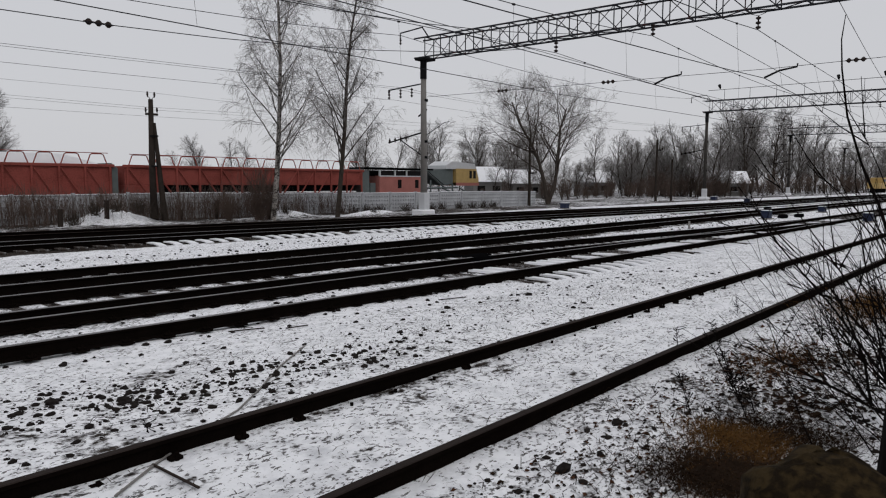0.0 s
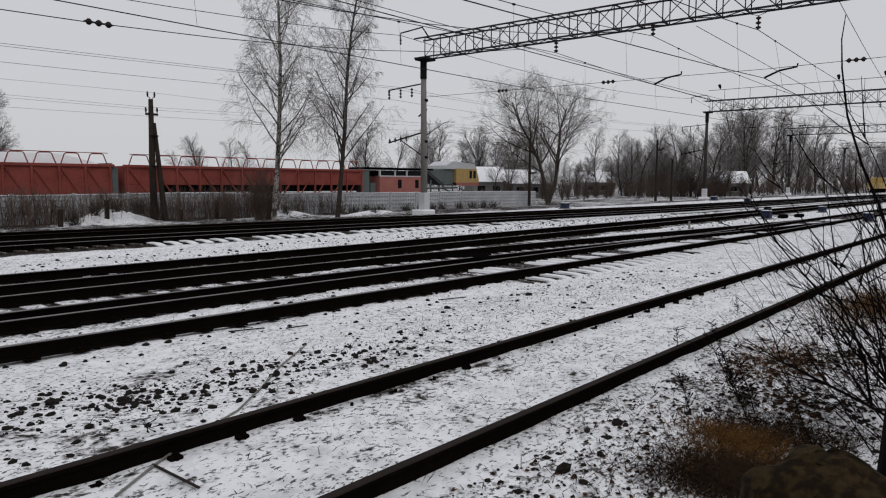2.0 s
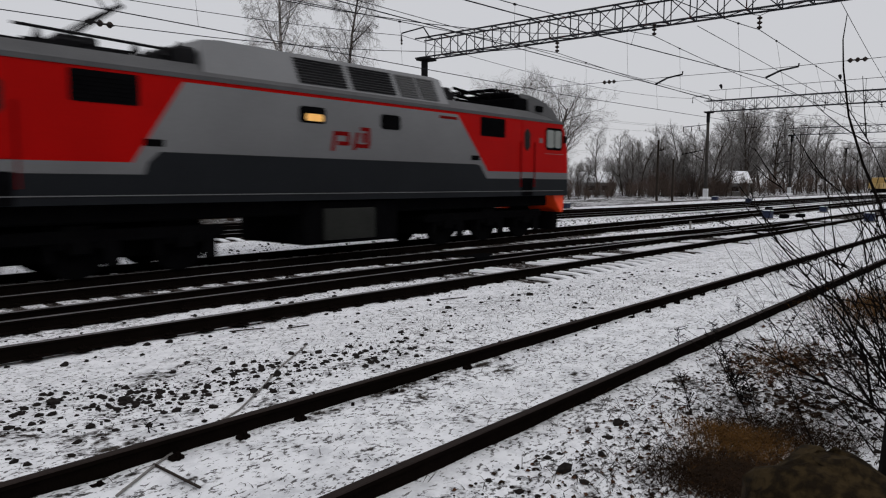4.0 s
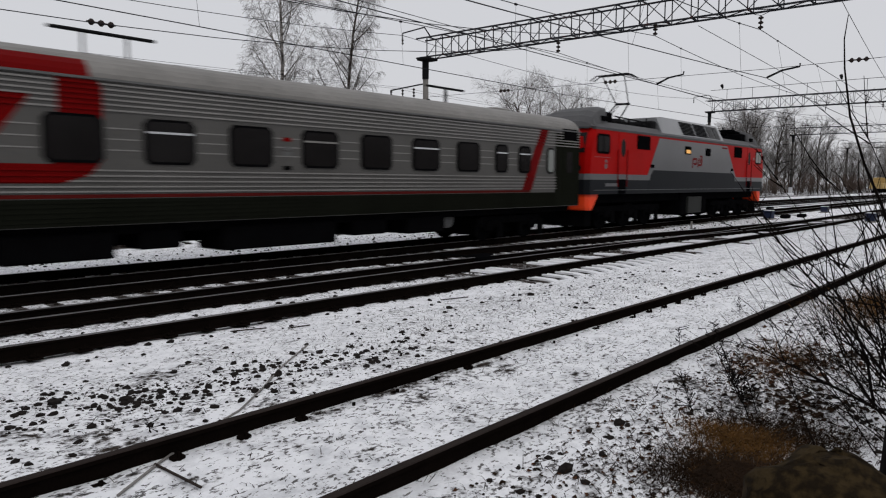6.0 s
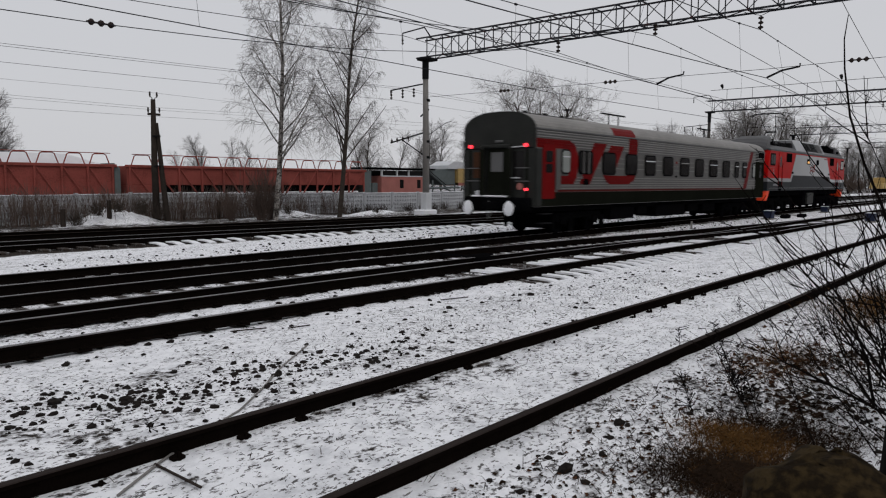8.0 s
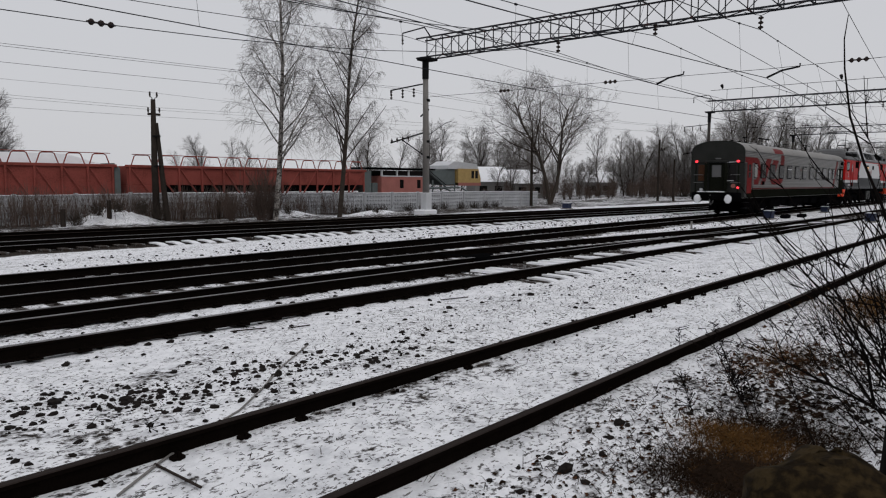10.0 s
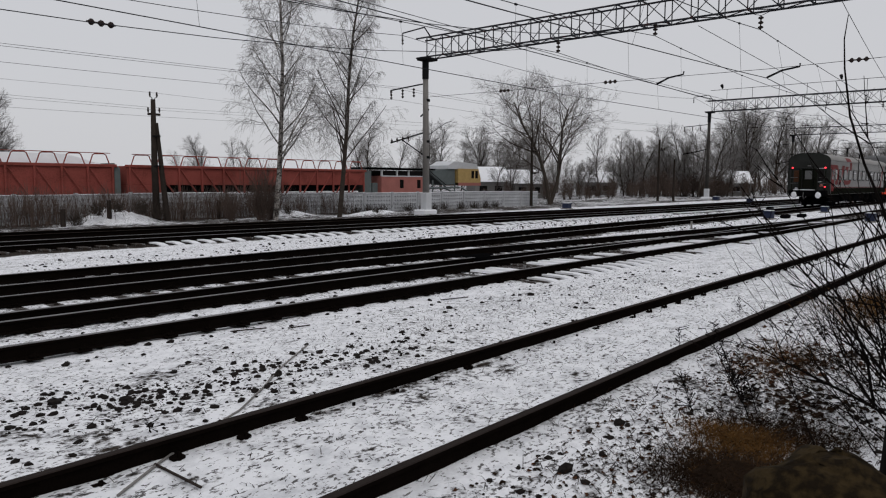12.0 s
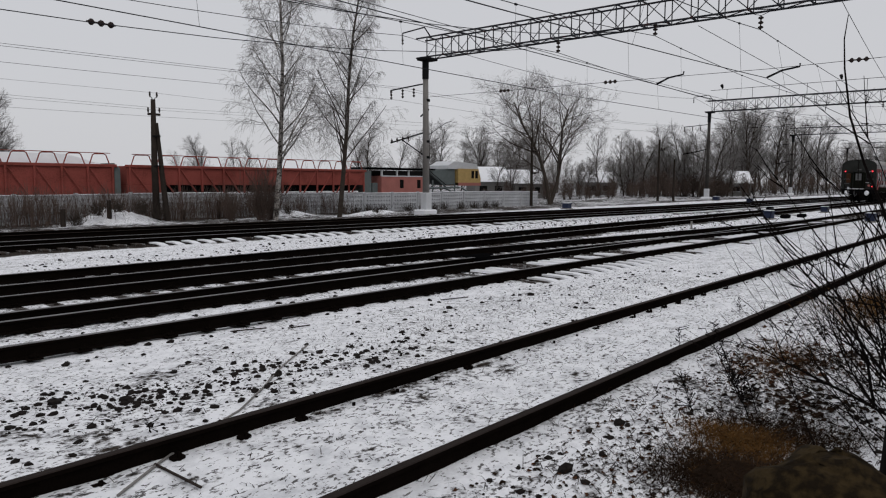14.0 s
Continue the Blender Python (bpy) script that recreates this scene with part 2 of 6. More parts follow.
# ---------------------------------------------------------------- ground
def track_y(k, x):
    """The centre line of each track."""
    if k == "siding":
        return 3.86 - 0.006 * min(max(x - 3, 0), 30)
    if k == "second":
        return 9.66 - 0.028 * min(max(x - 2, 0), 26) - 0.004 * max(x - 28, 0)
    if k == "main":
        return 14.78
    if k == "crossover":
        u = min(max((x - 6) / 40, 0), 1)
        return 11.95 + (track_y("second", x) - 11.95) * (3 * u * u - 2 * u ** 3)
    if k == "fourth":
        u = max(x - 10, 0)
        return 22.95 - 0.075 * min(u, 40) - 0.012 * max(u - 40, 0)
    u = max(x - 10, 0)
    return 27.0 - 0.080 * min(u, 45) - 0.012 * max(u - 45, 0)


def smooth_step(a, b, v):
    u = min(max((v - a) / (b - a), 0), 1)
    return u * u * (3 - 2 * u)


def ground_z(x, y):
    z = -0.205
    z += 0.11 * (1 - smooth_step(5.6, 8.0, y))
    z -= 0.22 * smooth_step(29.5, 33, y) * (1 - smooth_step(60, 90, x))
    z += 0.035 * noise.noise((x * 0.5, y * 0.5, 0)) + 0.014 * noise.noise((x * 2.1, y * 2.1, 4))
    if 2.0 < y < 5.8:
        for r in (-0.797, 0.797):
            k = math.exp(-((y - track_y("siding", x) - r) / 0.32) ** 2)
            z += (-0.082 + 0.016 * noise.noise((x * 2.3, y * 1.5, 6)) - z) * k
    if abs(x) < 80 and y < 60:
        z += (0.72 + 0.35 * noise.noise((x * 1.3, y * 1.3, 7)) + 0.16 * noise.noise((x * 4.0, y * 4.0, 2))) * math.exp(-((x - 16.9) / 1.7) ** 2 - ((y - 37.2) / 1.0) ** 2)
        z += 0.45 * math.exp(-((x - 27.5) / 1.6) ** 2 - ((y - 36.6) / 0.9) ** 2)
        z += 0.35 * math.exp(-((x - 33.5) / 2.2) ** 2 - ((y - 34.6) / 0.8) ** 2)
    z -= 0.10 * (1 - smooth_step(1.0, 2.4, y)) * smooth_step(3, 6, x)
    return z


def snow_cover(x, y):
    c = 0.80
    if y < 3.2:
        c = 0.66
    elif 4.42 < y < 4.6 and noise.noise((x * 1.8, 0, 3)) > -0.05:
        c = 0.58
    elif y < 4.6:
        c = 0.77
    elif y < 7.9:
        c = 0.71 + 0.07 * smooth_step(4, 14, x)
    else:
        for k, half, v in (("second", 0.75, 0.72), ("main", 1.0, 0.36), ("fourth", 1.6, 0.25), ("fifth", 2.6, 0.12)):
            if (-0.85 if k == "fourth" else -half) < y - track_y(k, x) < half:
                c = v
        s, mn = track_y("second", x), track_y("main", x)
        if s + 0.75 < y < mn - 0.9:
            c = 0.62 + 0.14 * smooth_step(22, 40, x)
        if mn + 1.0 < y < track_y("fourth", x) - 1.6:
            c = 0.86
        if -1.75 < y - track_y("fourth", x) < -0.80:
            c = 0.30
        if x > 12.5 and -1.75 < y - s < -0.80:
            c = 0.36
        if y > track_y("fifth", x) + 2.6:
            c = 0.34
        if y > 33:
            c = 0.40 + 0.08 * smooth_step(56, 66, x) + 0.5 * max(math.exp(-((x - 16.9) / 2.0) ** 2 - ((y - 36.8) / 1.2) ** 2), math.exp(-((x - 27.5) / 1.6) ** 2 - ((y - 36.6) / 1.0) ** 2), math.exp(-((x - 33.5) / 2.4) ** 2 - ((y - 34.6) / 0.9) ** 2))
        if y < 31:
            c = min(0.86, c + 0.38 * smooth_step(22, 46, x)) if c != 0.30 and c != 0.36 else c
    return c


def axis(stops):
    out = []
    for a, b, d in stops:
        out += list(np.arange(a, b, d))
    return out + [stops[-1][1]]


def build_ground():
    xs = axis([(-900, -100, 100), (-100, -20, 8), (-20, -2, 0.8), (-2, 26, 0.16), (26, 70, 0.4), (70, 200, 4), (200, 1500, 100)])
    ys = axis([(-900, -100, 100), (-100, -8, 8), (-8, 0, 0.6), (0, 8.5, 0.13), (8.5, 30, 0.25), (30, 42, 0.4), (42, 120, 5), (120, 1500, 100)])
    verts = [(x, y, ground_z(x, y)) for y in ys for x in xs]
    k = len(xs)
    faces = [(j * k + i, j * k + i + 1, (j + 1) * k + i + 1, (j + 1) * k + i) for j in range(len(ys) - 1) for i in range(k - 1)]
    me = bpy.data.meshes.new("ground")
    me.from_pydata(verts, [], faces)
    me.attributes.new("snow_cover", "FLOAT", "POINT").data.foreach_set("value", [snow_cover(x, y) for x, y, z in verts])
    me.polygons.foreach_set("use_smooth", [True] * len(me.polygons))
    me.materials.append(ground_mat)
    tagged(new("ground", me), "thin snow over dark ballast and frozen earth", "ground", kind="structure")


build_ground()


# ---------------------------------------------------------------- tracks
def rail_ring(x, y, z):
    """Half of a flat-bottomed rail's section on each side, head at z."""
    half = [(0.075, -0.18), (0.075, -0.168), (0.012, -0.148), (0.010, -0.05), (0.036, -0.036), (0.037, -0.008)]
    return [(x, y + a, z + b) for a, b in half] + [(x, y - a, z + b) for a, b in reversed(half)]


def head_ring(x, y, z):
    return [(x, y + a, z + b) for a, b in ((0.0365, -0.0079), (0.030, -0.001), (-0.030, -0.001), (-0.0365, -0.0079))]


def build_track(k, label, top, x0, x1, sleepers, plates):
    t = thing("railway_track", label, "track", group="railway tracks")
    xs = axis([(-60, -4, 8), (-4, 40, 1.0), (40, 80, 4), (80, 420, 20)])
    xs = [x for x in xs if x0 <= x <= x1]
    for side in (-0.797, 0.797):
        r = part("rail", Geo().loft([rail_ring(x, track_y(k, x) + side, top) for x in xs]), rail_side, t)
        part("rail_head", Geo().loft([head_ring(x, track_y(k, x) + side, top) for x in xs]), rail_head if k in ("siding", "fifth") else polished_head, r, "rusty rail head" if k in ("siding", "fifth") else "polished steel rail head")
    low = top - 0.18
    sl = Geo().box(-0.12, 0.12, -1.36, 1.36, -0.14, 0.0, 0.02).mesh("sleeper")
    pl = Geo()
    pl.box(-0.085, 0.085, -0.15, 0.15, -0.01, 0.018, 0.006)
    for s in (-1, 1):
        pl.box(-0.05, 0.05, s * 0.10 - 0.035, s * 0.10 + 0.035, 0.02, 0.055, 0.01)
        pl.cyl((0, s * 0.13, 0.02), (0, s * 0.13, 0.085), 0.016, 6)
    pl = pl.mesh("tie_plate")
    rest, drift, rnd_t = Geo(), Geo(), random.Random(3)
    cap = Geo().loft([[(-0.125, y, h - 0.04), (-0.12, y, h), (0.12, y, h), (0.125, y, h - 0.04)] for y, h in ((-1.72, -0.05), (-1.5, -0.012), (-1.36, 0.006), (-0.90, 0.008))]).mesh("snow_strip")
    inner = Geo().loft([[(-0.13, y, -0.04), (-0.115, y, h), (0.115, y, h), (0.13, y, -0.04)] for y, h in ((-0.66, 0.0), (-0.5, 0.012), (0.1, 0.016), (0.66, 0.0))]).mesh("snow_strip")
    x = sleepers[0]
    while x < sleepers[1]:
        y = track_y(k, x)
        jig = random.uniform(-0.03, 0.03)
        if (k == "fourth" and x > 11 or k == "second" and x > 12.5) and random.random() < 0.93:
            if x < 45:
                o = part("snow_strip", cap, snow_mat, t)
                o.location = (x, y + jig, low - sleepers[3] - (0.08 * (1 - smooth_step(10, 15, x)) if k == 'second' else 0.0))
            else:
                drift.box(x - 0.12, x + 0.12, y - 1.6 + jig, y - 0.9 + jig, low - sleepers[3] - 0.03, low - sleepers[3] + 0.008)
        if k == "second" and 12.5 < x < 45 and random.random() < 0.6:
            o = part("snow_strip", inner, snow_mat, t)
            o.location = (x, y + jig, low - sleepers[3])
        if x < sleepers[2]:
            o = part("sleeper", sl, sleeper_mat, t)
            o.location = (x, y + jig, low - sleepers[3] - (0.08 * (1 - smooth_step(10, 15, x)) if k == 'second' else 0.0))
            if plates:
                for s in (-0.797, 0.797) if k != 'siding' else (0.797,):
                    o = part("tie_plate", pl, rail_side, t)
                    o.location = (x, y + s, low + (rnd_t.choice((-0.03, -0.02, 0.0, 0.012)) if k == 'siding' else 0.0))
        else:
            rest.box(x - 0.12, x + 0.12, y - 1.36 + jig, y + 1.36 + jig, low - 0.14 - sleepers[3], low - sleepers[3])
        x += 0.545
    if drift.v:
        tagged(part("far_snow_strip", drift, snow_mat, t), kind="stuff")
    if rest.v:
        tagged(part("far_sleeper", rest, sleeper_mat, t), kind="stuff")
    return t


build_track("siding", "rusty siding track half buried in snow", 0.06, -60, 420, (-3, 40, 24, 0.012), True)
build_track("second", "dark running track in thin snow", 0.0, -60, 420, (-3, 90, 45, -0.035), True)
build_track("crossover", "crossover track branching between two lines", -0.01, -60, 46, (-3, 24, 24, 0.01), True)
build_track("main", "main line track that carries the train", 0.0, -60, 420, (-3, 90, 45, 0.01), True)
build_track("fourth", "dark track beyond a strip of snow", 0.0, -60, 420, (-3, 110, 55, -0.045), False)
build_track("fifth", "far dark track beside the fence", 0.0, -60, 420, (-3, 60, 20, 0.02), False)
# ---------------------------------------------------------------- the train
def wheelset(parent, x, r):
    g = Geo()
    for s in (-0.80, 0.80):
        g.cyl((0, s - 0.065, 0), (0, s + 0.065, 0), r, 28)
        g.cyl((0, s - 0.02 * np.sign(s) - 0.09, 0), (0, s - 0.02 * np.sign(s) + 0.0, 0), r + 0.02, 28)
        g.cyl((0, s + 0.06 * np.sign(s), 0), (0, s + 0.16 * np.sign(s), 0), r * 0.28, 12)
        for k in range(5):
            a = k * 2 * math.pi / 5
            g.box(-0.03, 0.03, s - 0.075, s + 0.075, r * 0.3, r * 0.85, 0.01, Matrix.Rotation(a, 4, "Y"))
    g.cyl((0, -1.0, 0), (0, 1.0, 0), 0.085, 12)
    w = part("wheelset", g, black_gear, parent, "dark steel wheels on an axle")
    w.location = (x, 0, r)
    return w


def bogie(parent, x, axles, r, length):
    g = Geo()
    for s in (-1.05, 1.05):
        g.box(x - length / 2, x + length / 2, s - 0.09, s + 0.09, r + 0.05, r + 0.30, 0.03)
        for a in axles:
            g.box(x + a - 0.2, x + a + 0.2, s - 0.14, s + 0.14, r - 0.17, r + 0.17, 0.04)
            for q in (-0.34, 0.34):
                g.cyl((x + a + q, s, r - 0.05), (x + a + q, s, r + 0.28), 0.10, 10)
            g.box(x + a - 0.62, x + a - 0.5, s - 0.06, s + 0.06, r - 0.3, r + 0.1, 0.02)
    g.box(x - 0.35, x + 0.35, -1.1, 1.1, r + 0.1, r + 0.42, 0.05)
    # black block added to close the see-through gaps between the wheels
    g.box(x - length / 2 + 0.2, x + length / 2 - 0.2, -0.62, 0.62, r - 0.32, r + 0.3, 0.04)
    for a in axles:
        for s in (-1.12, 1.12):
            g.box(x + a + 0.42, x + a + 0.72, s - 0.05, s + 0.05, r - 0.42, r + 0.12, 0.03)
    for q in (-length / 2, length / 2):
        g.box(x + q - 0.08, x + q + 0.08, -1.1, 1.1, r + 0.08, r + 0.25, 0.03)
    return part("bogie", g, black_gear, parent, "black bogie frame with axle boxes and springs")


def shell(outline, grow=0.0, half=1.5, nose=0.16):
    """A locomotive body: the side outline drawn across, the noses rounded in plan."""
    g = Geo()
    rings = []
    for y, inset in ((-half - grow, nose), (-half * 0.86, 0.06), (-half * 0.4, 0.0), (half * 0.4, 0.0), (half * 0.86, 0.06), (half + grow, nose)):
        rings.append([((x - math.copysign(inset - grow, x)), y, z) for x, z in outline])
    return g.loft(rings)


def side_panel(name, outline, half, thick, mat, parent, label="", both=True):
    """The same flat panel on the near side and, turned half round, on the far side."""
    made = []
    for s in (-1, 1) if both else (-1,):
        pts = [(x * -s if both and s > 0 else x, z) for x, z in outline]
        y0, y1 = (s * half, s * (half + thick))
        made.append(part(name, Geo().prism(pts, min(y0, y1), max(y0, y1)), mat, parent, label))
    return made


def rect(x0, x1, z0, z1, c=0.0):
    if c <= 0:
        return [(x0, z0), (x1, z0), (x1, z1), (x0, z1)]
    return [(x0 + c, z0), (x1 - c, z0), (x1, z0 + c), (x1, z1 - c), (x1 - c, z1), (x0 + c, z1), (x0, z1 - c), (x0, z0 + c)]


def pantograph(parent, x, up):
    """A diamond half-arm current collector over the roof at x, raised or folded."""
    g = Geo()
    z = 4.36
    for s in (-0.55, 0.55):
        g.box(x - 1.0, x + 1.0, s - 0.04, s + 0.04, z, z + 0.08)
        for q in (-0.9, 0.9):
            g.tube([(x + q, s, z - 0.25), (x + q, s, z - 0.17), (x + q, s, z - 0.1), (x + q, s, z)], [0.09, 0.06, 0.09, 0.05], 8)
    if up:
        knee, top = (x + 0.95, 5.35), (x + 0.05, 6.45)
    else:
        for s in (-0.42, 0.42):
            g.tube([(x - 1.05, s, 4.78), (x + 0.85, s * 0.8, 4.64)], 0.045, 6)
            g.tube([(x - 0.9, s * 0.6, 4.68), (x + 0.3, s * 0.6, 4.52)], 0.025, 6)
            g.tube([(x + 0.85, s, 4.64), (x + 0.42, s, 4.80), (x + 0.15, s, 4.84)], 0.025, 6)
            g.tube([(x + 0.7, s * 1.9, 4.66), (x + 0.72, s * 1.9, 5.0)], 0.03, 6)
        g.tube([(x + 0.8, -0.45, 4.66), (x + 0.8, 0.45, 4.66)], 0.085, 8)
        for q in (0.5, 0.85):
            g.tube([(x + q, -1.05, 4.66), (x + q, -0.8, 4.86), (x + q, 0.8, 4.86), (x + q, 1.05, 4.66)], 0.04, 6)
        g.box(x + 0.35, x + 1.0, -0.5, 0.5, 4.44, 4.56, 0.03)
        return part("pantograph", g, black_gear, parent, "folded black pantograph")
    for s in (-0.42, 0.42):
        g.tube([(x - 0.25, s, z + 0.1), (knee[0], s * 0.7, knee[1])], [0.035, 0.03], 6)
        g.tube([(knee[0], s * 0.7, knee[1]), (top[0], s * 1.2, top[1])], [0.022, 0.02], 6)
    g.tube([(x - 0.5, 0.1, z + 0.1), (knee[0] - 0.2, 0.1, knee[1] - 0.1)], 0.02, 6)
    g.tube([(knee[0], -0.34, knee[1]), (knee[0], 0.34, knee[1])], 0.05, 8)
    for q in (-0.16, 0.16):
        g.tube([(top[0] + q, -1.05, top[1] - 0.12), (top[0] + q, -0.75, top[1] + 0.06), (top[0] + q, 0.75, top[1] + 0.06), (top[0] + q, 1.05, top[1] - 0.12)], 0.028, 6)
    g.box(x - 0.3, x + 0.45, -0.4, 0.4, z - 0.1, z + 0.26, 0.04)
    return part("pantograph", g, steel_dark, parent, "raised black pantograph" if up else "folded black pantograph")


def build_loco():
    t = thing("electric_locomotive", "red and grey single-unit electric locomotive with orange snow plough", "locomotive", pose(-33, 14.78, 0))
    H, B = 10.65, 1.50
    nose = [(0.0, 1.42), (0.0, 2.3), (0.03, 2.75), (0.11, 3.2), (0.26, 3.62), (0.44, 3.98)]
    body = [(H - a, z) for a, z in nose] + [(a - H, z) for a, z in reversed(nose)]
    part("body", shell(body), loco_red, t, "glossy red body shell")
    part("lower_band", shell([(-H, 1.41), (H, 1.41), (H, 1.98), (-H, 1.98)], 0.006), loco_dark, t, "dark grey lower band")
    part("stripe", shell([(-H, 1.975), (H, 1.975), (H, 2.2), (-H, 2.2)], 0.008), loco_grey, t, "light grey stripe")
    side_panel("middle_panel", [(-5.65, 1.985), (5.90, 1.985), (4.20, 3.82), (-4.4, 3.82)], B + 0.008, 0.006, loco_grey, t, "light grey flank panel")
    side_panel("flank_band", [(-5.4, 1.6), (5.66, 1.6), (5.62, 2.0), (5.30, 2.36), (5.1, 2.40), (-4.95, 2.42), (-5.2, 2.2)], B + 0.014, 0.004, loco_dark, t, "dark grey flank band")
    side_panel("sill_line", rect(-10.2, 10.2, 1.565, 1.585), B + 0.010, 0.012, loco_grey, t)
    roof = Geo()
    rings = []
    for x, k in ((-10.15, 0.0), (-9.3, 0.55), (-8.3, 0.75), (8.3, 0.75), (9.3, 0.55), (10.15, 0.0)):
        rings.append([(x, -1.52, 3.90), (x, -1.53, 3.99), (x, -1.15, 4.02 + 0.30 * k + 0.02), (x, 0, 4.02 + 0.36 * k + 0.02), (x, 1.15, 4.02 + 0.30 * k + 0.02), (x, 1.53, 4.02), (x, 1.52, 3.93)])
    part("roof", roof.loft(rings), loco_roof, t, "grey roof with gutter")
    # the sloped equipment housing in the middle of the roof, with louvres
    hz = 4.86
    hump = Geo().loft([[(x, -1.42, 4.03), (x, -1.02, z), (x, 1.02, z), (x, 1.42, 4.03)] for x, z in ((-3.9, 4.1), (-3.75, hz - 0.05), (-3.3, hz), (3.6, hz), (3.95, hz - 0.05), (4.2, 4.1))])
    part("roof_housing", hump, loco_grey, t, "sloping grey roof housing")
    for s in (-1, 1):
        for x0, x1 in ((-1.4, 0.1), (0.3, 1.8), (2.0, 2.75), (2.85, 3.55)):
            lv = Geo()
            for i in range(9):
                z = 4.16 + i * 0.07
                y = 1.42 - (z - 4.03) * 0.40 / (hz - 4.03)
                lv.box(x0, x1, s * y - 0.03, s * y + 0.03, z, z + 0.035)
            part("louvre", lv, frame_grey if x0 > 1.9 else steel_dark, t, "roof air louvre")
    for e in (-1, 1):
        hood = Geo()
        hood.loft([[(e * x, -w, 4.0), (e * x, -w * 0.9, z - 0.1), (e * x, -w * 0.6, z), (e * x, w * 0.6, z), (e * x, w * 0.9, z - 0.1), (e * x, w, 4.0)]
                   for x, w, z in ((8.55, 1.16, 4.78), (8.68, 1.2, 4.90), (9.1, 1.25, 4.82), (9.55, 1.30, 4.68), (9.95, 1.36, 4.46), (10.2, 1.40, 4.22), (10.3, 1.42, 4.02))])
        part("cab_hood", hood, loco_roof, t, "rounded grey cab roof fairing")
        for s in (-1, 1):
            vent = Geo().box(min(e * 8.8, e * 9.2), max(e * 8.8, e * 9.2), s * 1.20 - 0.06, s * 1.20 + 0.06, 4.28, 4.48, 0.03)
            part("hood_vent", vent, black_gear, t)
        part("hood_back", Geo().box(min(e * 7.85, e * 8.62), max(e * 7.85, e * 8.62), -1.0, 1.0, 4.2, 4.70, 0.06).box(min(e * 7.95, e * 8.6), max(e * 7.95, e * 8.6), -0.7, 0.7, 4.70, 4.86, 0.05), black_gear, t, "black equipment behind the cab fairing")
        mast = Geo().cyl((e * 8.3, 0.2, 4.75), (e * 8.3, 0.2, 5.12), 0.04, 6)
        mast.box(e * 8.2 - 0.35, e * 8.2 + 0.35, -0.55, 0.55, 4.86, 4.92, 0.02)
        part("horn_mast", mast, steel_dark, t)
        skirt = []
        for z, back, out in ((1.43, 0.95, 0.0), (1.25, 0.85, 0.03), (1.02, 0.66, 0.03), (0.86, 0.5, 0.0), (0.80, 0.42, -0.06)):
            skirt.append([(e * (H - back), -1.42, z), (e * (H - 0.30 + out), -1.42, z), (e * (H - 0.16 + out), -1.30, z), (e * (H - 0.04 + out), -0.8, z), (e * (H + out), 0, z),
                          (e * (H - 0.04 + out), 0.8, z), (e * (H - 0.16 + out), 1.30, z), (e * (H - 0.30 + out), 1.42, z), (e * (H - back), 1.42, z)])
        part("buffer_skirt", Geo().loft(skirt), orange_mat, t, "bright orange rounded skirt")
        low = Geo().loft([[(e * (H - 0.7), -1.25, z), (e * (H - 0.35 + k), -1.2, z), (e * (H - 0.15 + k), 0, z), (e * (H - 0.35 + k), 1.2, z), (e * (H - 0.7), 1.25, z)] for z, k in ((0.81, 0.0), (0.18, 0.05))])
        part("snow_plough", low, black_gear, t, "black snow plough")
        coupler = Geo().box(min(e * H, e * (H + 0.55)), max(e * H, e * (H + 0.55)), -0.15, 0.15, 0.92, 1.2, 0.05)
        part("coupler", coupler, black_gear, t)
        # windscreen, two panes on the raked nose
        for s in (-1, 1):
            wv = [(e * (H - 0.07), s * 0.08, 3.0), (e * (H - 0.13), s * 1.25, 3.0), (e * (H - 0.39), s * 1.22, 3.76), (e * (H - 0.33), s * 0.08, 3.76)]
            wg = Geo().loft([[Vector(p) for p in wv], [Vector(p) + Vector((e * 0.03, 0, 0.01)) for p in wv]])
            part("windscreen", wg, glass_dark, t, "dark windscreen pane")
            lamp = Geo().cyl((e * (H - 0.02), s * 1.05, 2.42), (e * (H + 0.05), s * 1.05, 2.42), 0.13, 14)
            part("headlight", lamp, glass_dark, t)
        top_lamp = Geo().cyl((e * 9.5, 0, 4.3), (e * 9.75, 0, 4.25), 0.14, 14)
        part("headlight", top_lamp, glass_dark, t)
    # flank details, front cab and rear cab
    for e in (-1, 1):
        def span(a, b, z0, z1, c=0.0):
            return rect(min(e * a, e * b), max(e * a, e * b), z0, z1, c)
        side_panel("window_frame", span(8.98, 10.06, 2.98, 3.74, 0.10), B + 0.002, 0.012, black_gear, t)
        # front cab panes are pale: a reflection put into the glass colour
        for a, b in ((9.06, 9.5), (9.57, 9.96)):
            side_panel("cab_window", span(a, b, 3.06, 3.66, 0.05), B + 0.012, 0.010, glass_pale if e > 0 else glass_dark, t, "cab side window")
        side_panel("door", span(7.54, 8.24, 2.22, 3.88, 0.03), B + 0.001, 0.012, loco_red, t, "red cab door")
        side_panel("door_window", span(7.67, 8.03, 2.9, 3.63, 0.15), B + 0.012, 0.008, glass_dark, t)
        # flat black plate on the band, no recess is cut
        side_panel("door_step", span(7.56, 8.22, 1.42, 2.0), B + 0.009, 0.006, black_gear, t, "flat black footstep plate")
        side_panel("door_rail", span(7.47, 7.50, 1.7, 3.2), B + 0.01, 0.03, coach_red, t)
        side_panel("door_rail", span(8.28, 8.31, 1.7, 3.2), B + 0.01, 0.03, coach_red, t)
        grille = span(5.32, 6.6, 3.27, 3.84, 0.03)
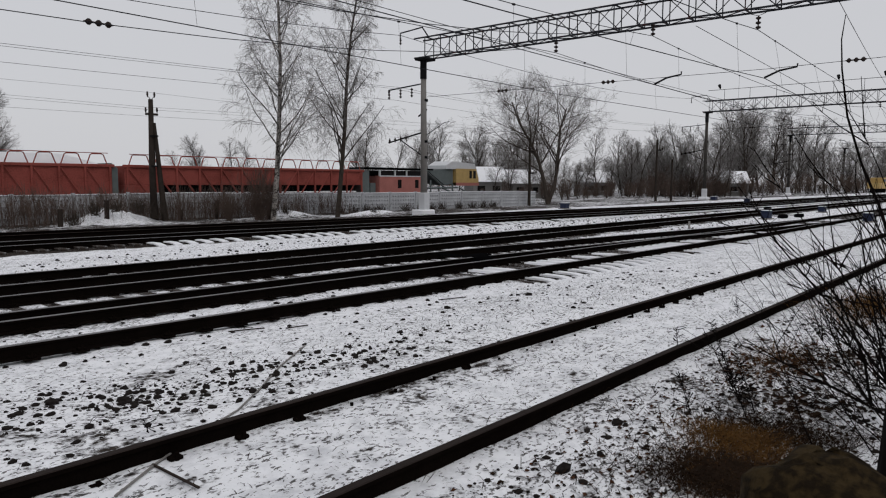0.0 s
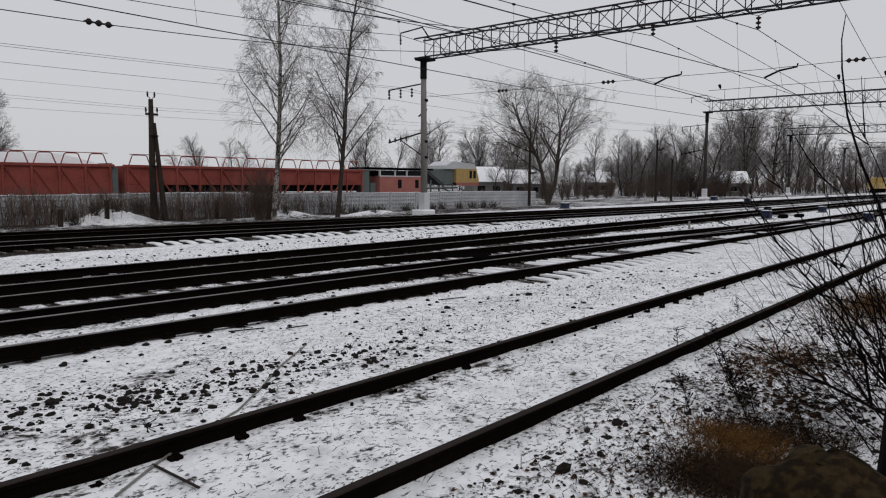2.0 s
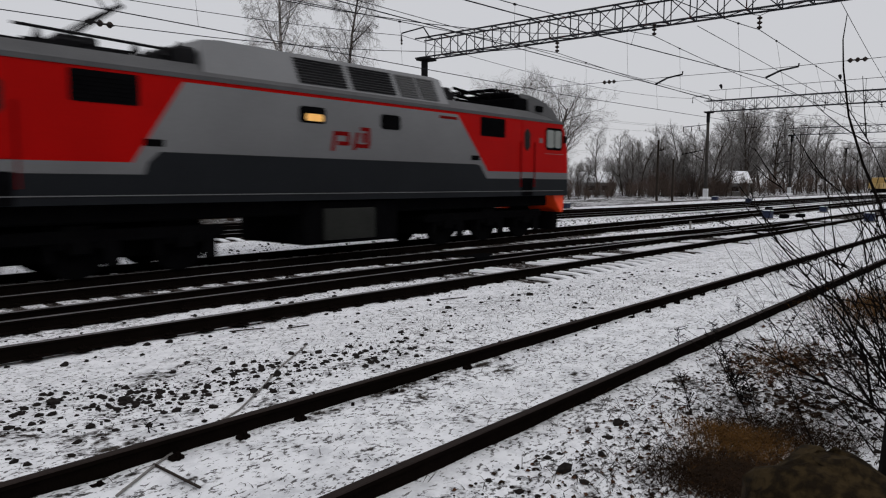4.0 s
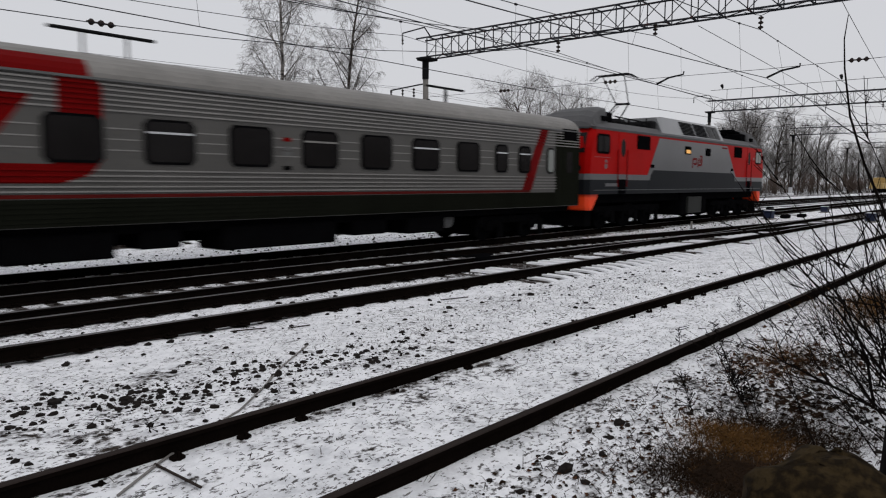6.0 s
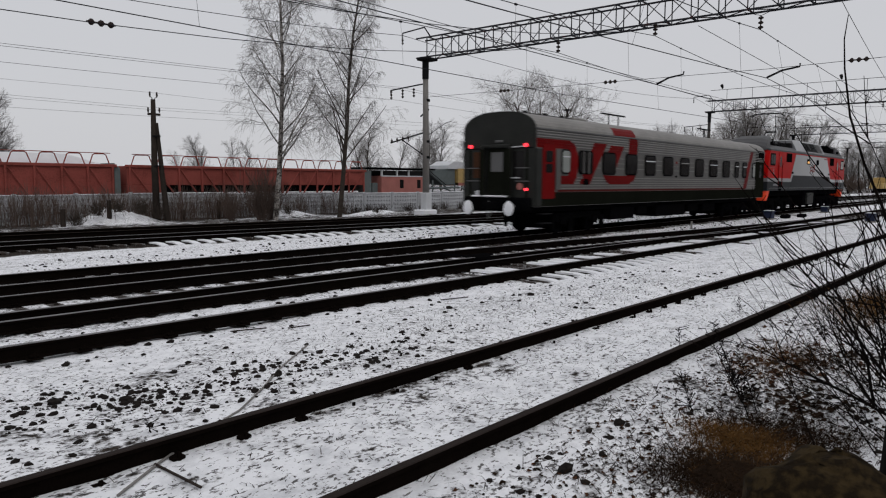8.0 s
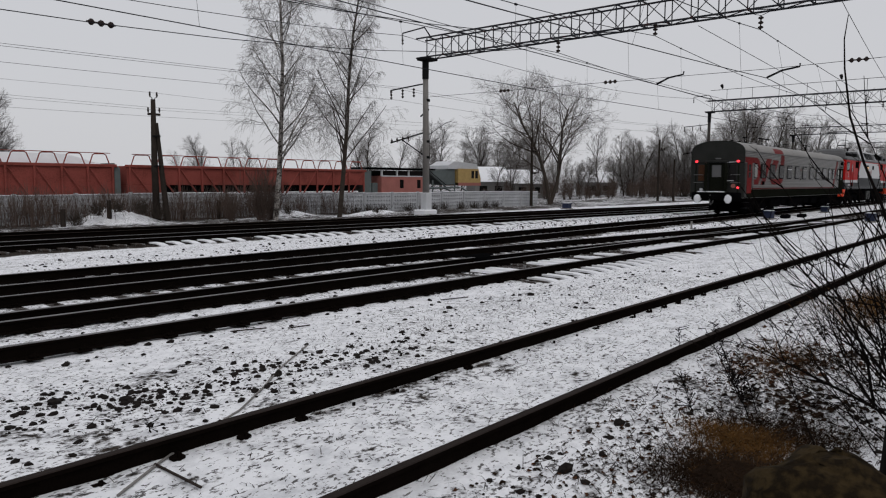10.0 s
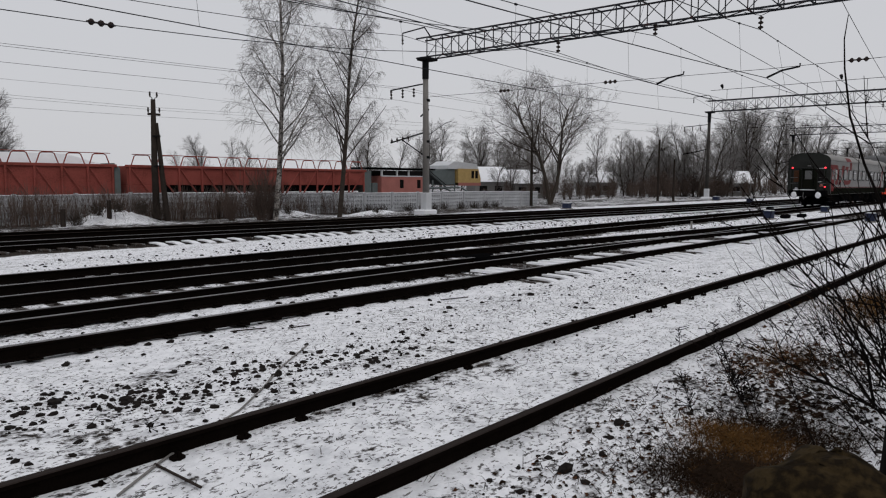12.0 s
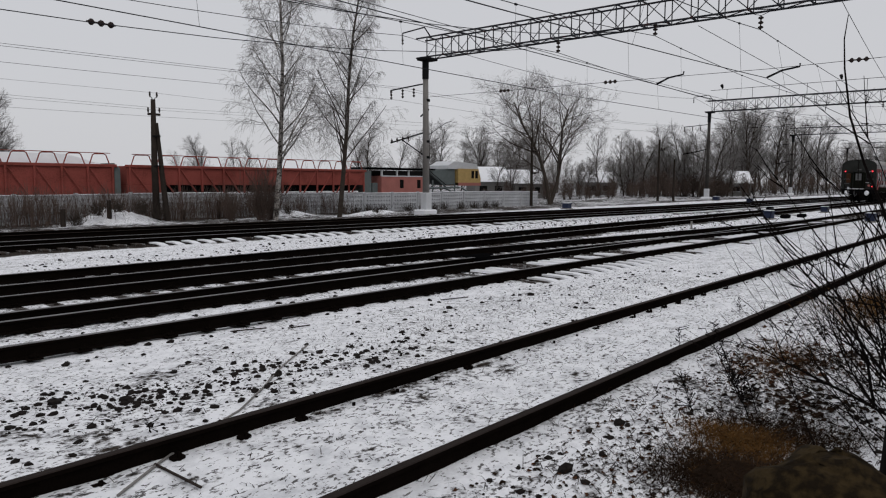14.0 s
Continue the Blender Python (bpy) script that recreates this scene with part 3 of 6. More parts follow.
        side_panel("grille", grille, B + 0.001, 0.01, black_gear, t, "black louvred air grille")
        for i in range(6):
            side_panel("grille_slat", span(5.36, 6.56, 3.33 + i * 0.078, 3.350 + i * 0.078), B + 0.01, 0.012, black_gear, t)
        side_panel("vent", span(4.86, 5.26, 2.52, 2.66), B + 0.015, 0.006, black_gear, t)
        side_panel("thin_line", span(9.0, 10.2, 2.84, 2.855), B + 0.001, 0.004, loco_grey, t)
    side_panel("engine_room_window", rect(-1.55, -0.77, 3.22, 3.6, 0.06), B + 0.014, 0.010, black_gear, t)
    side_panel("lit_pane", rect(-1.36, -0.84, 3.27, 3.44, 0.04), B + 0.024, 0.004, cabin_glow, t, "pane lit from inside")
    side_panel("engine_room_window", rect(1.08, 1.80, 3.22, 3.6, 0.06), B + 0.014, 0.010, black_gear, t)
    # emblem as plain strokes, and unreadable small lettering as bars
    for o in ([(-0.62, 2.60), (-0.50, 2.60), (-0.40, 3.08), (-0.52, 3.08)], [(-0.44, 2.98), (0.0, 2.98), (0.0, 3.08), (-0.44, 3.08)], [(-0.10, 2.76), (0.02, 2.76), (0.02, 3.0), (-0.10, 3.0)],
              [(-0.40, 2.74), (-0.04, 2.74), (-0.04, 2.84), (-0.40, 2.84)], [(0.08, 2.64), (0.20, 2.64), (0.33, 3.08), (0.21, 3.08)], [(0.24, 2.70), (0.66, 2.70), (0.66, 2.80), (0.24, 2.80)], [(0.42, 2.84), (0.54, 2.84), (0.54, 3.08), (0.42, 3.08)],
              [(0.58, 2.78), (0.70, 2.78), (0.70, 3.22), (0.58, 3.22)], [(0.36, 3.13), (0.62, 3.13), (0.62, 3.22), (0.36, 3.22)]):
        side_panel("emblem_stroke", o, B + 0.014, 0.005, coach_red, t, "red stroke of an emblem")
    side_panel("lettering_bar", rect(3.4, 4.2, 3.66, 3.74), B + 0.014, 0.004, coach_red, t)
    side_panel("lettering_bar", rect(-9.3, -8.3, 1.72, 1.84), B + 0.010, 0.004, loco_grey, t)
    for z0, z1 in ((2.4, 2.6), (2.64, 2.76)):
        side_panel("badge", rect(-9.38, -9.18, z0, z1, 0.06), B + 0.002, 0.006, loco_grey, t, "pale painted badge")
    side_panel("notice", rect(8.62, 8.78, 3.2, 3.36), B + 0.002, 0.004, loco_grey, t)
    # roof gear
    gear = Geo()
    for s in (-0.75, 0.75):
        gear.tube([(-7.2, s, 4.62), (-4.2, s, 4.55), (-4.0, s * 0.9, 4.75)], 0.03, 6)
        for x in (-6.8, -5.9, -5.0, -4.4):
            gear.tube([(x, s, 4.28), (x, s, 4.36), (x, s, 4.42), (x, s, 4.50), (x, s, 4.60)], [0.10, 0.06, 0.10, 0.06, 0.04], 8)
    gear.box(-6.4, -5.6, -0.5, 0.5, 4.3, 4.55, 0.05)
    gear.box(4.6, 5.2, -0.6, 0.6, 4.3, 4.62, 0.05)
    part("roof_case", Geo().box(-4.3, -3.85, -1.1, 1.1, 4.2, 4.62, 0.06), steel_dark, t)
    part("roof_case", Geo().box(4.2, 4.55, -1.0, 1.0, 4.2, 4.66, 0.06), steel_dark, t)
    part("roof_gear", gear, steel_dark, t, "insulators and busbars")
    pantograph(t, -6.0, True)
    pantograph(t, 6.35, False)
    side_panel("mirror", rect(10.12, 10.17, 3.25, 3.5), B + 0.03, 0.08, black_gear, t)
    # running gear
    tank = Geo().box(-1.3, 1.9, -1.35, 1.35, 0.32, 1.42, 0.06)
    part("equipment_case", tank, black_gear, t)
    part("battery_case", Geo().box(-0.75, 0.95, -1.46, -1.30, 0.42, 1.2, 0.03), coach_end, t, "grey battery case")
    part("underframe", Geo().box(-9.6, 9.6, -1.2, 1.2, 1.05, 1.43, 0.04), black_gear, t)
    for x in (-6.35, 6.35):
        bogie(t, x, (-2.1, 0.0, 2.1), 0.625, 6.0)
    ws = [wheelset(t, x + a, 0.625) for x in (-6.35, 6.35) for a in (-2.1, 0.0, 2.1)]
    return t, [(w, 0.625) for w in ws]


def build_coach():
    t = thing("passenger_coach", "grey ribbed passenger coach with red emblem and snowy rear", "railway coach", pose(-69, 14.78, 0))
    LEN, B = 24.9, 1.53
    side = [(B - 0.04, 1.02), (B, 1.10), (B, 3.52), (B - 0.02, 3.69)]
    sec = [(-y, z) for y, z in side] + [(y, z) for y, z in reversed(side)]
    part("body", Geo().loft([[(x, y, z) for y, z in sec] for x in (0.0, LEN)]), coach_grey, t, "grey ribbed steel body")
    arch = [(-B, 3.66)] + [(-B * math.cos(a) ** 0.75 if a < math.pi / 2 else B * abs(math.cos(a)) ** 0.75, 3.68 + 0.62 * math.sin(a)) for a in [math.pi * i / 16 for i in range(1, 16)]] + [(B, 3.66)]
    part("roof", Geo().loft([[(x, y, z) for y, z in arch] for x in (0.02, LEN - 0.02)]), coach_roof, t, "weathered light grey arched roof", smooth=False)
    part("lower_band", Geo().box(0, LEN, -B - 0.006, -B + 0.005, 1.04, 1.52), coach_dark, t, "dark lower band")
    part("lower_band", Geo().box(0, LEN, B - 0.005, B + 0.006, 1.04, 1.52), coach_dark, t)
    near = -B

    def plate(name, outline, lift, thick, mat, label=""):
        return part(name, Geo().prism(outline, near - lift - thick, near - lift), mat, t, label)

    plate("stripe", rect(1.45, 21.7, 1.535, 1.605), 0.002, 0.007, stripe_red, "thin red waist stripe")
    part("gutter", Geo().box(0.0, LEN, near - 0.05, near + 0.02, 3.668, 3.71), frame_grey, t, "dark rain gutter")
    part("roof_ridge", Geo().box(0.3, LEN - 0.3, -0.05, 0.05, 4.28, 4.325), frame_grey, t)
    # ribs pressed into the sheet, coloured paler than it as if lit
    UPPER_RIBS, WINDOW_RIBS, LOWER_RIBS = (3.60, 3.51, 3.42, 3.33, 3.24, 3.14), (2.82, 2.62, 2.42), (2.04, 1.94, 1.84, 1.74, 1.65)
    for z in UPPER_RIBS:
        part("rib", Geo().box(0.05, LEN - 0.05, near - 0.030, near + 0.005, z - 0.012, z + 0.020), coach_grey_lit, t)
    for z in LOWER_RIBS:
        part("rib", Geo().box(1.4, LEN - 1.6, near - 0.028, near + 0.005, z - 0.012, z + 0.018), coach_grey_lit, t)
    for z in (1.46, 1.38, 1.29, 1.20, 1.12):
        part("rib", Geo().box(1.4, LEN - 1.6, near - 0.020, near + 0.005, z - 0.014, z + 0.014), coach_dark, t)
    wins = [(1.63, 2.23), (2.83, 3.88), (4.66, 5.74), (6.61, 7.65), (8.42, 9.48), (10.29, 11.36), (12.19, 13.27), (14.04, 15.12), (15.93, 17.03), (17.83, 18.89), (19.71, 20.36), (20.99, 21.66), (22.68, 23.14)]
    edges = [1.4] + [v for w in wins for v in w] + [LEN - 1.5]
    for a, b in zip(edges[0::2], edges[1::2]):
        if b - a > 0.3:
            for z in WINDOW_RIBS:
                part("rib", Geo().box(a + 0.08, b - 0.08, near - 0.010, near + 0.005, z - 0.012, z + 0.012), coach_grey_lit, t)
    # the large red emblem as plain shapes; the ribs run on through its paint
    def crossings(o, z):
        xs = sorted(a[0] + (b[0] - a[0]) * (z - a[1]) / (b[1] - a[1]) for a, b in zip(o, o[1:] + o[:1]) if (a[1] - z) * (b[1] - z) < 0)
        return list(zip(xs[0::2], xs[1::2]))

    def emblem(o, label):
        g = Geo().prism(o, near - 0.007, near - 0.003)
        for zs, out in ((UPPER_RIBS, 0.034), (LOWER_RIBS, 0.032), (WINDOW_RIBS, 0.014)):
            for z in zs:
                for a, b in crossings(o, z):
                    if out > 0.02:
                        g.box(a, b, near - out, near - 0.002, z - 0.016, z + 0.023)
                    else:
                        cuts = [a] + [v for w in wins for v in (w[0] - 0.08, w[1] + 0.08) if a < v < b] + [b]
                        for p, q in zip(cuts, cuts[1:]):
                            if not any(w[0] - 0.07 < (p + q) / 2 < w[1] + 0.07 for w in wins):
                                g.box(p, q, near - out, near - 0.002, z - 0.015, z + 0.015)
        part("emblem_shape", g, coach_red, t, label)

    for o in ([(0.04, 3.34), (2.2, 3.34), (2.55, 3.22), (2.78, 2.9), (2.82, 2.5), (2.72, 2.05), (2.5, 1.80), (1.30, 1.80), (1.62, 2.10), (2.12, 2.10), (2.28, 2.3), (2.28, 2.85), (2.1, 3.05), (0.04, 3.05)],
              [(2.92, 1.80), (3.70, 1.80), (4.98, 3.34), (3.95, 3.34)],
              [(5.0, 2.90), (5.3, 3.32), (6.45, 3.32), (5.72, 2.35), (5.0, 2.35)],
              [(4.72, 2.16), (4.98, 1.92), (5.25, 1.80), (6.9, 1.80), (7.4, 1.96), (7.66, 2.25), (6.9, 2.25), (6.75, 2.14), (5.3, 2.14)],
              [(6.88, 2.25), (7.66, 2.25), (7.66, 3.55), (7.55, 3.66), (6.88, 3.66)]):
        emblem(o, "red shape of the large emblem")
    ra = [(near * 1.012, 3.68)] + [(y, z) for y, z in arch[1:4]]
    part("emblem_shape", Geo().loft([[(x, y * 1.006, z + 0.008) for y, z in ra] for x in (5.55, 7.45)], caps=False, closed=False), coach_red, t, "red shape of the large emblem on the roof edge")
    emblem([(21.2, 1.60), (21.75, 1.60), (22.75, 3.65), (22.3, 3.65)], "red slanting bar")
    plate("vestibule_panel", rect(23.25, 24.9, 1.06, 3.60), 0.001, 0.004, coach_dark, "dark vestibule panel")
    plate("door", rect(23.75, 24.6, 1.2, 3.2, 0.05), 0.006, 0.012, coach_dark, "dark vestibule door")
    plate("door_window", rect(23.98, 24.38, 2.2, 2.95, 0.06), 0.018, 0.006, glass_dark)
    plate("door", rect(0.40, 1.20, 1.30, 3.16, 0.05), 0.008, 0.028, coach_red, "red vestibule door")
    for z0, z1 in ((2.2, 2.5), (2.56, 2.95)):
        plate("door_window", rect(0.58, 1.03, z0, z1, 0.05), 0.034, 0.008, glass_dark)
    plate("end_panel", rect(0.0, 0.36, 1.06, 3.0), 0.002, 0.032, coach_end, "dark corner panel")
    plate("handrail", rect(1.27, 1.30, 1.6, 2.6), 0.03, 0.03, frame_grey)
    plate("blank_panel", rect(1.24, 1.58, 1.62, 3.0), 0.003, 0.036, coach_grey, "plain grey panel")
    for i, (a, b) in enumerate(wins):
        z0, z1 = 2.17, 3.04
        pale = i in (0, 12)
        w = plate("window", rect(a, b, z0, z1, 0.10), 0.008, 0.030, black_gear, "rubber-framed coach window")
        part("pane", Geo().prism(rect(a + 0.05, b - 0.05, z0 + 0.05, z1 - 0.05, 0.08), near - 0.044, near - 0.037), glass_pale if pale else glass_dark, w, "frosted pane" if pale else "dark pane")
        if i == 1:
            for q in (a + 0.33, b - 0.33):
                part("mullion", Geo().prism(rect(q - 0.04, q + 0.04, z0 + 0.03, z1 - 0.03), near - 0.060, near - 0.044), coach_grey, w)
        elif i in (0, 4, 6, 8, 10, 11):
            part("transom", Geo().prism(rect(a + 0.05, b - 0.05, 2.76, 2.80), near - 0.055, near - 0.044), white_paint if i != 6 else coach_grey_lit, w)
    plate("air_intake", rect(3.2, 3.55, 1.78, 2.0, 0.05), 0.016, 0.04, black_gear)
    plate("filler_cap", rect(2.98, 3.12, 2.0, 2.10), 0.016, 0.03, frame_grey)
    for z, m in ((2.80, coach_red), (2.60, frame_grey), (2.48, frame_grey), (2.16, black_gear)):
        plate("notice", rect(11.65, 11.88, z - 0.045, z + 0.045), 0.015, 0.004, m)
    # far side windows
    for a, b in wins[2:12]:
        part("window", Geo().box(a, b, B, B + 0.02, 2.2, 3.05, 0.01), glass_dark, t)
    # rear end
    part("end_wall", Geo().loft([[(x, y * 1.002, z) for y, z in [(-B, 1.05), (B, 1.05)] + [(p[0] * -1, p[1] + 0.004) for p in arch]] for x in (-0.05, 0.012)]), coach_end, t, "dark grey rear end wall")
    gang = Geo()
    gang.box(-0.24, -0.05, -0.62, -0.52, 1.3, 3.15, 0.03).box(-0.24, -0.05, 0.52, 0.62, 1.3, 3.15, 0.03).box(-0.24, -0.05, -0.62, 0.62, 3.05, 3.17, 0.03)
    part("gangway_frame", gang, coach_end, t, "dark rubber gangway frame")
    dr = part("end_door", Geo().box(-0.10, -0.05, -0.42, 0.42, 1.35, 3.02, 0.02), coach_dark, t, "dark grey end door")
    part("pane", Geo().box(-0.115, -0.10, -0.26, 0.26, 2.22, 2.90, 0.01), frame_grey, dr, "plain grey pane")
    for s in (-1, 1):
        for z in (1.9, 2.35):
            part("end_rail", Geo().tube([(-0.05, s * 0.8, z), (-0.14, s * 0.8, z), (-0.14, s * 1.3, z), (-0.05, s * 1.3, z)], 0.018, 6), frame_grey, t)
        part("end_window", Geo().box(-0.065, -0.05, s * 0.88 - 0.2, s * 0.88 + 0.2, 2.0, 2.92, 0.01), leaf_brown if s > 0 else glass_dark, t, "recessed panel in the end wall")
        part("end_seam", Geo().box(-0.075, -0.05, s * 1.05 - 0.42, s * 1.05 + 0.42, 3.02, 3.05), black_gear, t)
        part("corner_post", Geo().box(-0.085, -0.05, s * 1.22 - 0.03, s * 1.22 + 0.03, 1.35, 3.0, 0.01), coach_dark, t)
        part("gangway_plate", Geo().box(-0.26, -0.22, s * 0.57 - 0.09, s * 0.57 + 0.09, 1.42, 3.0, 0.015), coach_dark, t)
        part("tail_lamp", Geo().cyl((-0.05, s * 1.19, 3.12), (-0.13, s * 1.19, 3.12), 0.062, 14), red_lamp, t, "glowing red tail lamp")
        bf = part("buffer", Geo().cyl((-0.05, s * 0.875, 0.98), (-0.55, s * 0.875, 0.98), 0.12, 14).cyl((-0.55, s * 0.875, 0.98), (-0.60, s * 0.875, 0.98), 0.26, 20), black_gear, t)
        cap = Geo()
        cap.loft([[(-0.60 - d, s * 0.875 + math.cos(a) * w * (1 + 0.16 * noise.noise((a * 1.3, s, 2))), 0.97 + math.sin(a) * w * 1.22 * (1 + 0.2 * noise.noise((a * 1.7, s, 5)))) for a in [2 * math.pi * i / 20 for i in range(20)]] for d, w in ((0.0, 0.205), (0.04, 0.20), (0.065, 0.11))])
        part("snow_cap", cap, snow_mat, bf, "snow caked on the buffer plate")
    part("tail_lamp", Geo().cyl((-0.05, -1.22, 1.62), (-0.13, -1.22, 1.62), 0.055, 14), red_lamp, t, "glowing red tail lamp")
    part("signal_disc", Geo().cyl((-0.05, -0.95, 1.72), (-0.09, -0.95, 1.72), 0.12, 14), wagon_pink, t)
    part("end_beam", Geo().box(-0.16, 0.0, -1.42, 1.42, 0.88, 1.34, 0.04), black_gear, t)
    part("snow_ledge", Geo().box(-0.24, -0.02, -0.55, 1.05, 1.34, 1.40, 0.025), snow_mat, t, "snow lying on the end beam")
    part("grab_rail", Geo().tube([(-0.05, -0.95, 2.01), (-0.12, -0.93, 2.01), (-0.12, -0.55, 2.01), (-0.05, -0.53, 2.01)], 0.02, 6), white_paint, t, "snowy grab rail")
    part("grab_rail", Geo().tube([(-0.05, -1.1, 3.08), (-0.10, -1.08, 3.08), (-0.10, -0.62, 3.06), (-0.05, -0.6, 3.06)], 0.02, 6), white_paint, t, "snowy grab rail")
    part("hose", Geo().tube([(-0.15, 0.3, 1.2), (-0.3, 0.28, 0.9), (-0.32, 0.2, 0.6), (-0.3, 0.1, 0.75), (-0.25, 0.02, 1.1)], 0.03, 8), frame_grey, t, "snowy brake hose")
    part("cable_box", Geo().box(-0.16, -0.05, 0.75, 0.95, 1.38, 1.56, 0.04), white_paint, t)
    part("roof_hatch", Geo().box(-0.10, -0.04, -0.22, 0.12, 3.22, 3.32, 0.03), frame_grey, t)
    for e in (-0.8, LEN + 0.0):
        part("coupler", Geo().box(e, e + 0.8, -0.13, 0.13, 0.9, 1.18, 0.05), black_gear, t)
    part("gangway", Geo().box(LEN, LEN + 0.45, -0.6, 0.6, 1.3, 3.3, 0.08), black_gear, t, "folded rubber gangway")
    for x, y in ((1.6, 0.2), (4.4, -0.3), (21.5, -0.2), (23.2, 0.2)):
        part("roof_vent", Geo().box(x - 0.5, x + 0.5, y - 0.35, y + 0.35, 4.22, 4.36, 0.05), coach_roof, t)
    for x, w in ((0.9, 0.5), (2.2, 0.9), (3.4, 0.7)):
        part("roof_fitting", Geo().box(x - w, x + w, -0.62, -0.3, 4.20, 4.31, 0.03).cyl((x, -0.45, 4.24), (x, -0.45, 4.38), 0.09, 10), steel_dark, t, "dark sooty roof fitting")
    part("roof_vent", Geo().cyl((4.55, 0.0, 4.2), (4.55, 0.0, 4.70), 0.03, 8).cyl((4.55, 0.0, 4.70), (4.55, 0.0, 4.74), 0.16, 12), steel_dark, t, "mushroom vent on a thin stalk")
    part("roof_grille", Geo().box(23.7, 24.7, -1.57, -1.36, 3.34, 3.76, 0.03), black_gear, t)
    ant = Geo()
    for x0, x1, posts in ((7.35, 9.5, (8.0, 8.9)), (18.2, 20.0, (19.1,))):
        ant.box(x0, x1, -0.06, 0.06, 4.78, 4.84, 0.02)
        for x in posts:
            ant.cyl((x, 0, 4.2), (x, 0, 4.80), 0.05 if len(posts) == 1 else 0.03, 8)
    part("antenna", ant, steel_dark, t, "dark bar antenna on two posts")
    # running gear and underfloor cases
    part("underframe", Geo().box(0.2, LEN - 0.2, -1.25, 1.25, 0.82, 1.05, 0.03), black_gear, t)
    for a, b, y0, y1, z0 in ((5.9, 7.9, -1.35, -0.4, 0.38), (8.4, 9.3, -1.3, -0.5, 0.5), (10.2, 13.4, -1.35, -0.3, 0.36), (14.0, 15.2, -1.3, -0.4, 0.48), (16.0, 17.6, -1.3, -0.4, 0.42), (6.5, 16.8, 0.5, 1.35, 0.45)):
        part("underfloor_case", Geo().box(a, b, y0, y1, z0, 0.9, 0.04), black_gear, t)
    part("air_tank", Geo().cyl((18.1, -1.0, 0.72), (18.1, -0.4, 0.72), 0.24, 16), frame_grey, t, "grey round tank")
    step = Geo()
    for z in (0.42, 0.75):
        step.box(0.5, 1.2, -1.5, -1.25, z, z + 0.04)
    part("footstep", step, steel_dark, t)
    for x in (3.7, LEN - 3.7):
        bogie(t, x, (-1.2, 1.2), 0.475, 3.4)
    ws = [wheelset(t, x + a, 0.475) for x in (3.7, LEN - 3.7) for a in (-1.2, 1.2)]
    return t, [(w, 0.475) for w in ws]


loco, loco_wheels = build_loco()
coach, coach_wheels = build_coach()

# where the rear of the coach stands along the main line
KNOT_T = [0.0, 3.0, 5.3, 6.5, 7.5, 8.2, 10.3, 11.5, 12.5, 14.0]
KNOT_X = [-67.2, -35.46, -9.7, 3.83, 14.76, 22.4, 44.75, 57.0, 66.95, 81.25]


def rear_at(t):
    slope = np.gradient(KNOT_X, KNOT_T)
    i = min(max(int(np.searchsorted(KNOT_T, t)) - 1, 0), len(KNOT_T) - 2)
    h = KNOT_T[i + 1] - KNOT_T[i]
    u = (t - KNOT_T[i]) / h
    return float((2 * u ** 3 - 3 * u ** 2 + 1) * KNOT_X[i] + (u ** 3 - 2 * u ** 2 + u) * h * slope[i]
                 + (3 * u ** 2 - 2 * u ** 3) * KNOT_X[i + 1] + (u ** 3 - u ** 2) * h * slope[i + 1])


def motions():
    ts = [i * 0.5 for i in range(29)]
    walk(coach, [(t, pose(rear_at(t), 14.78, 0)) for t in ts])
    walk(loco, [(t, pose(rear_at(t) + 36.3, 14.78, 0)) for t in ts])
    steps = [i / 30 for i in range(0, 421)]
    for w, r in loco_wheels + coach_wheels:
        x, y, z = w.location
        walk(w, [(t, pose(x, y, z, 0, math.degrees(rear_at(t) / r), 0)) for t in steps])
# ---------------------------------------------------------------- concrete fence
def build_fence():
    """Precast panels with rows of pressed diamonds, posts between them."""
    t = thing("concrete_fence", "grey precast concrete fence with raised diamond pattern", "fence")
    top, low, n, wide = 1.0, -1.0, 20, 2.95
    panel = Geo().box(0.04, wide - 0.04, -0.04, 0.04, low, top, 0.02)
    for i in range(9):
        for j in range(6):
            x, z, a, b = 0.32 + i * 0.29, low + 0.28 + j * 0.30, 0.115, 0.125
            o = len(panel.v)
            panel.v += [(x - a, -0.041, z), (x, -0.041, z - b), (x + a, -0.041, z), (x, -0.041, z + b), (x, -0.15, z)]
            panel.f += [(o, o + 1, o + 4), (o + 1, o + 2, o + 4), (o + 2, o + 3, o + 4), (o + 3, o, o + 4)]
    me = panel.mesh("panel")
    cap = Geo().box(0.02, wide - 0.02, -0.09, 0.09, top, top + 0.045, 0.02).mesh("snow_cap")
    post = Geo().box(-0.09, 0.09, -0.10, 0.10, low, top + 0.10, 0.02).mesh("post")
    rnd = random.Random(4)
    for i in range(n):
        x = 1.0 + i * wide
        y = 39.0
        dz = rnd.uniform(-0.03, 0.03) + (0.05 if x < 22 else 0) - 0.0022 * max(x - 22, 0)
        p = part("panel", me, fence_mat, t)
        p.location = (x, y, dz)
        c = part("snow_cap", cap, snow_mat, p, "thin snow on the panel's edge")
        q = part("post", post, fence_mat, t)
        q.location = (x, y, dz)


build_fence()


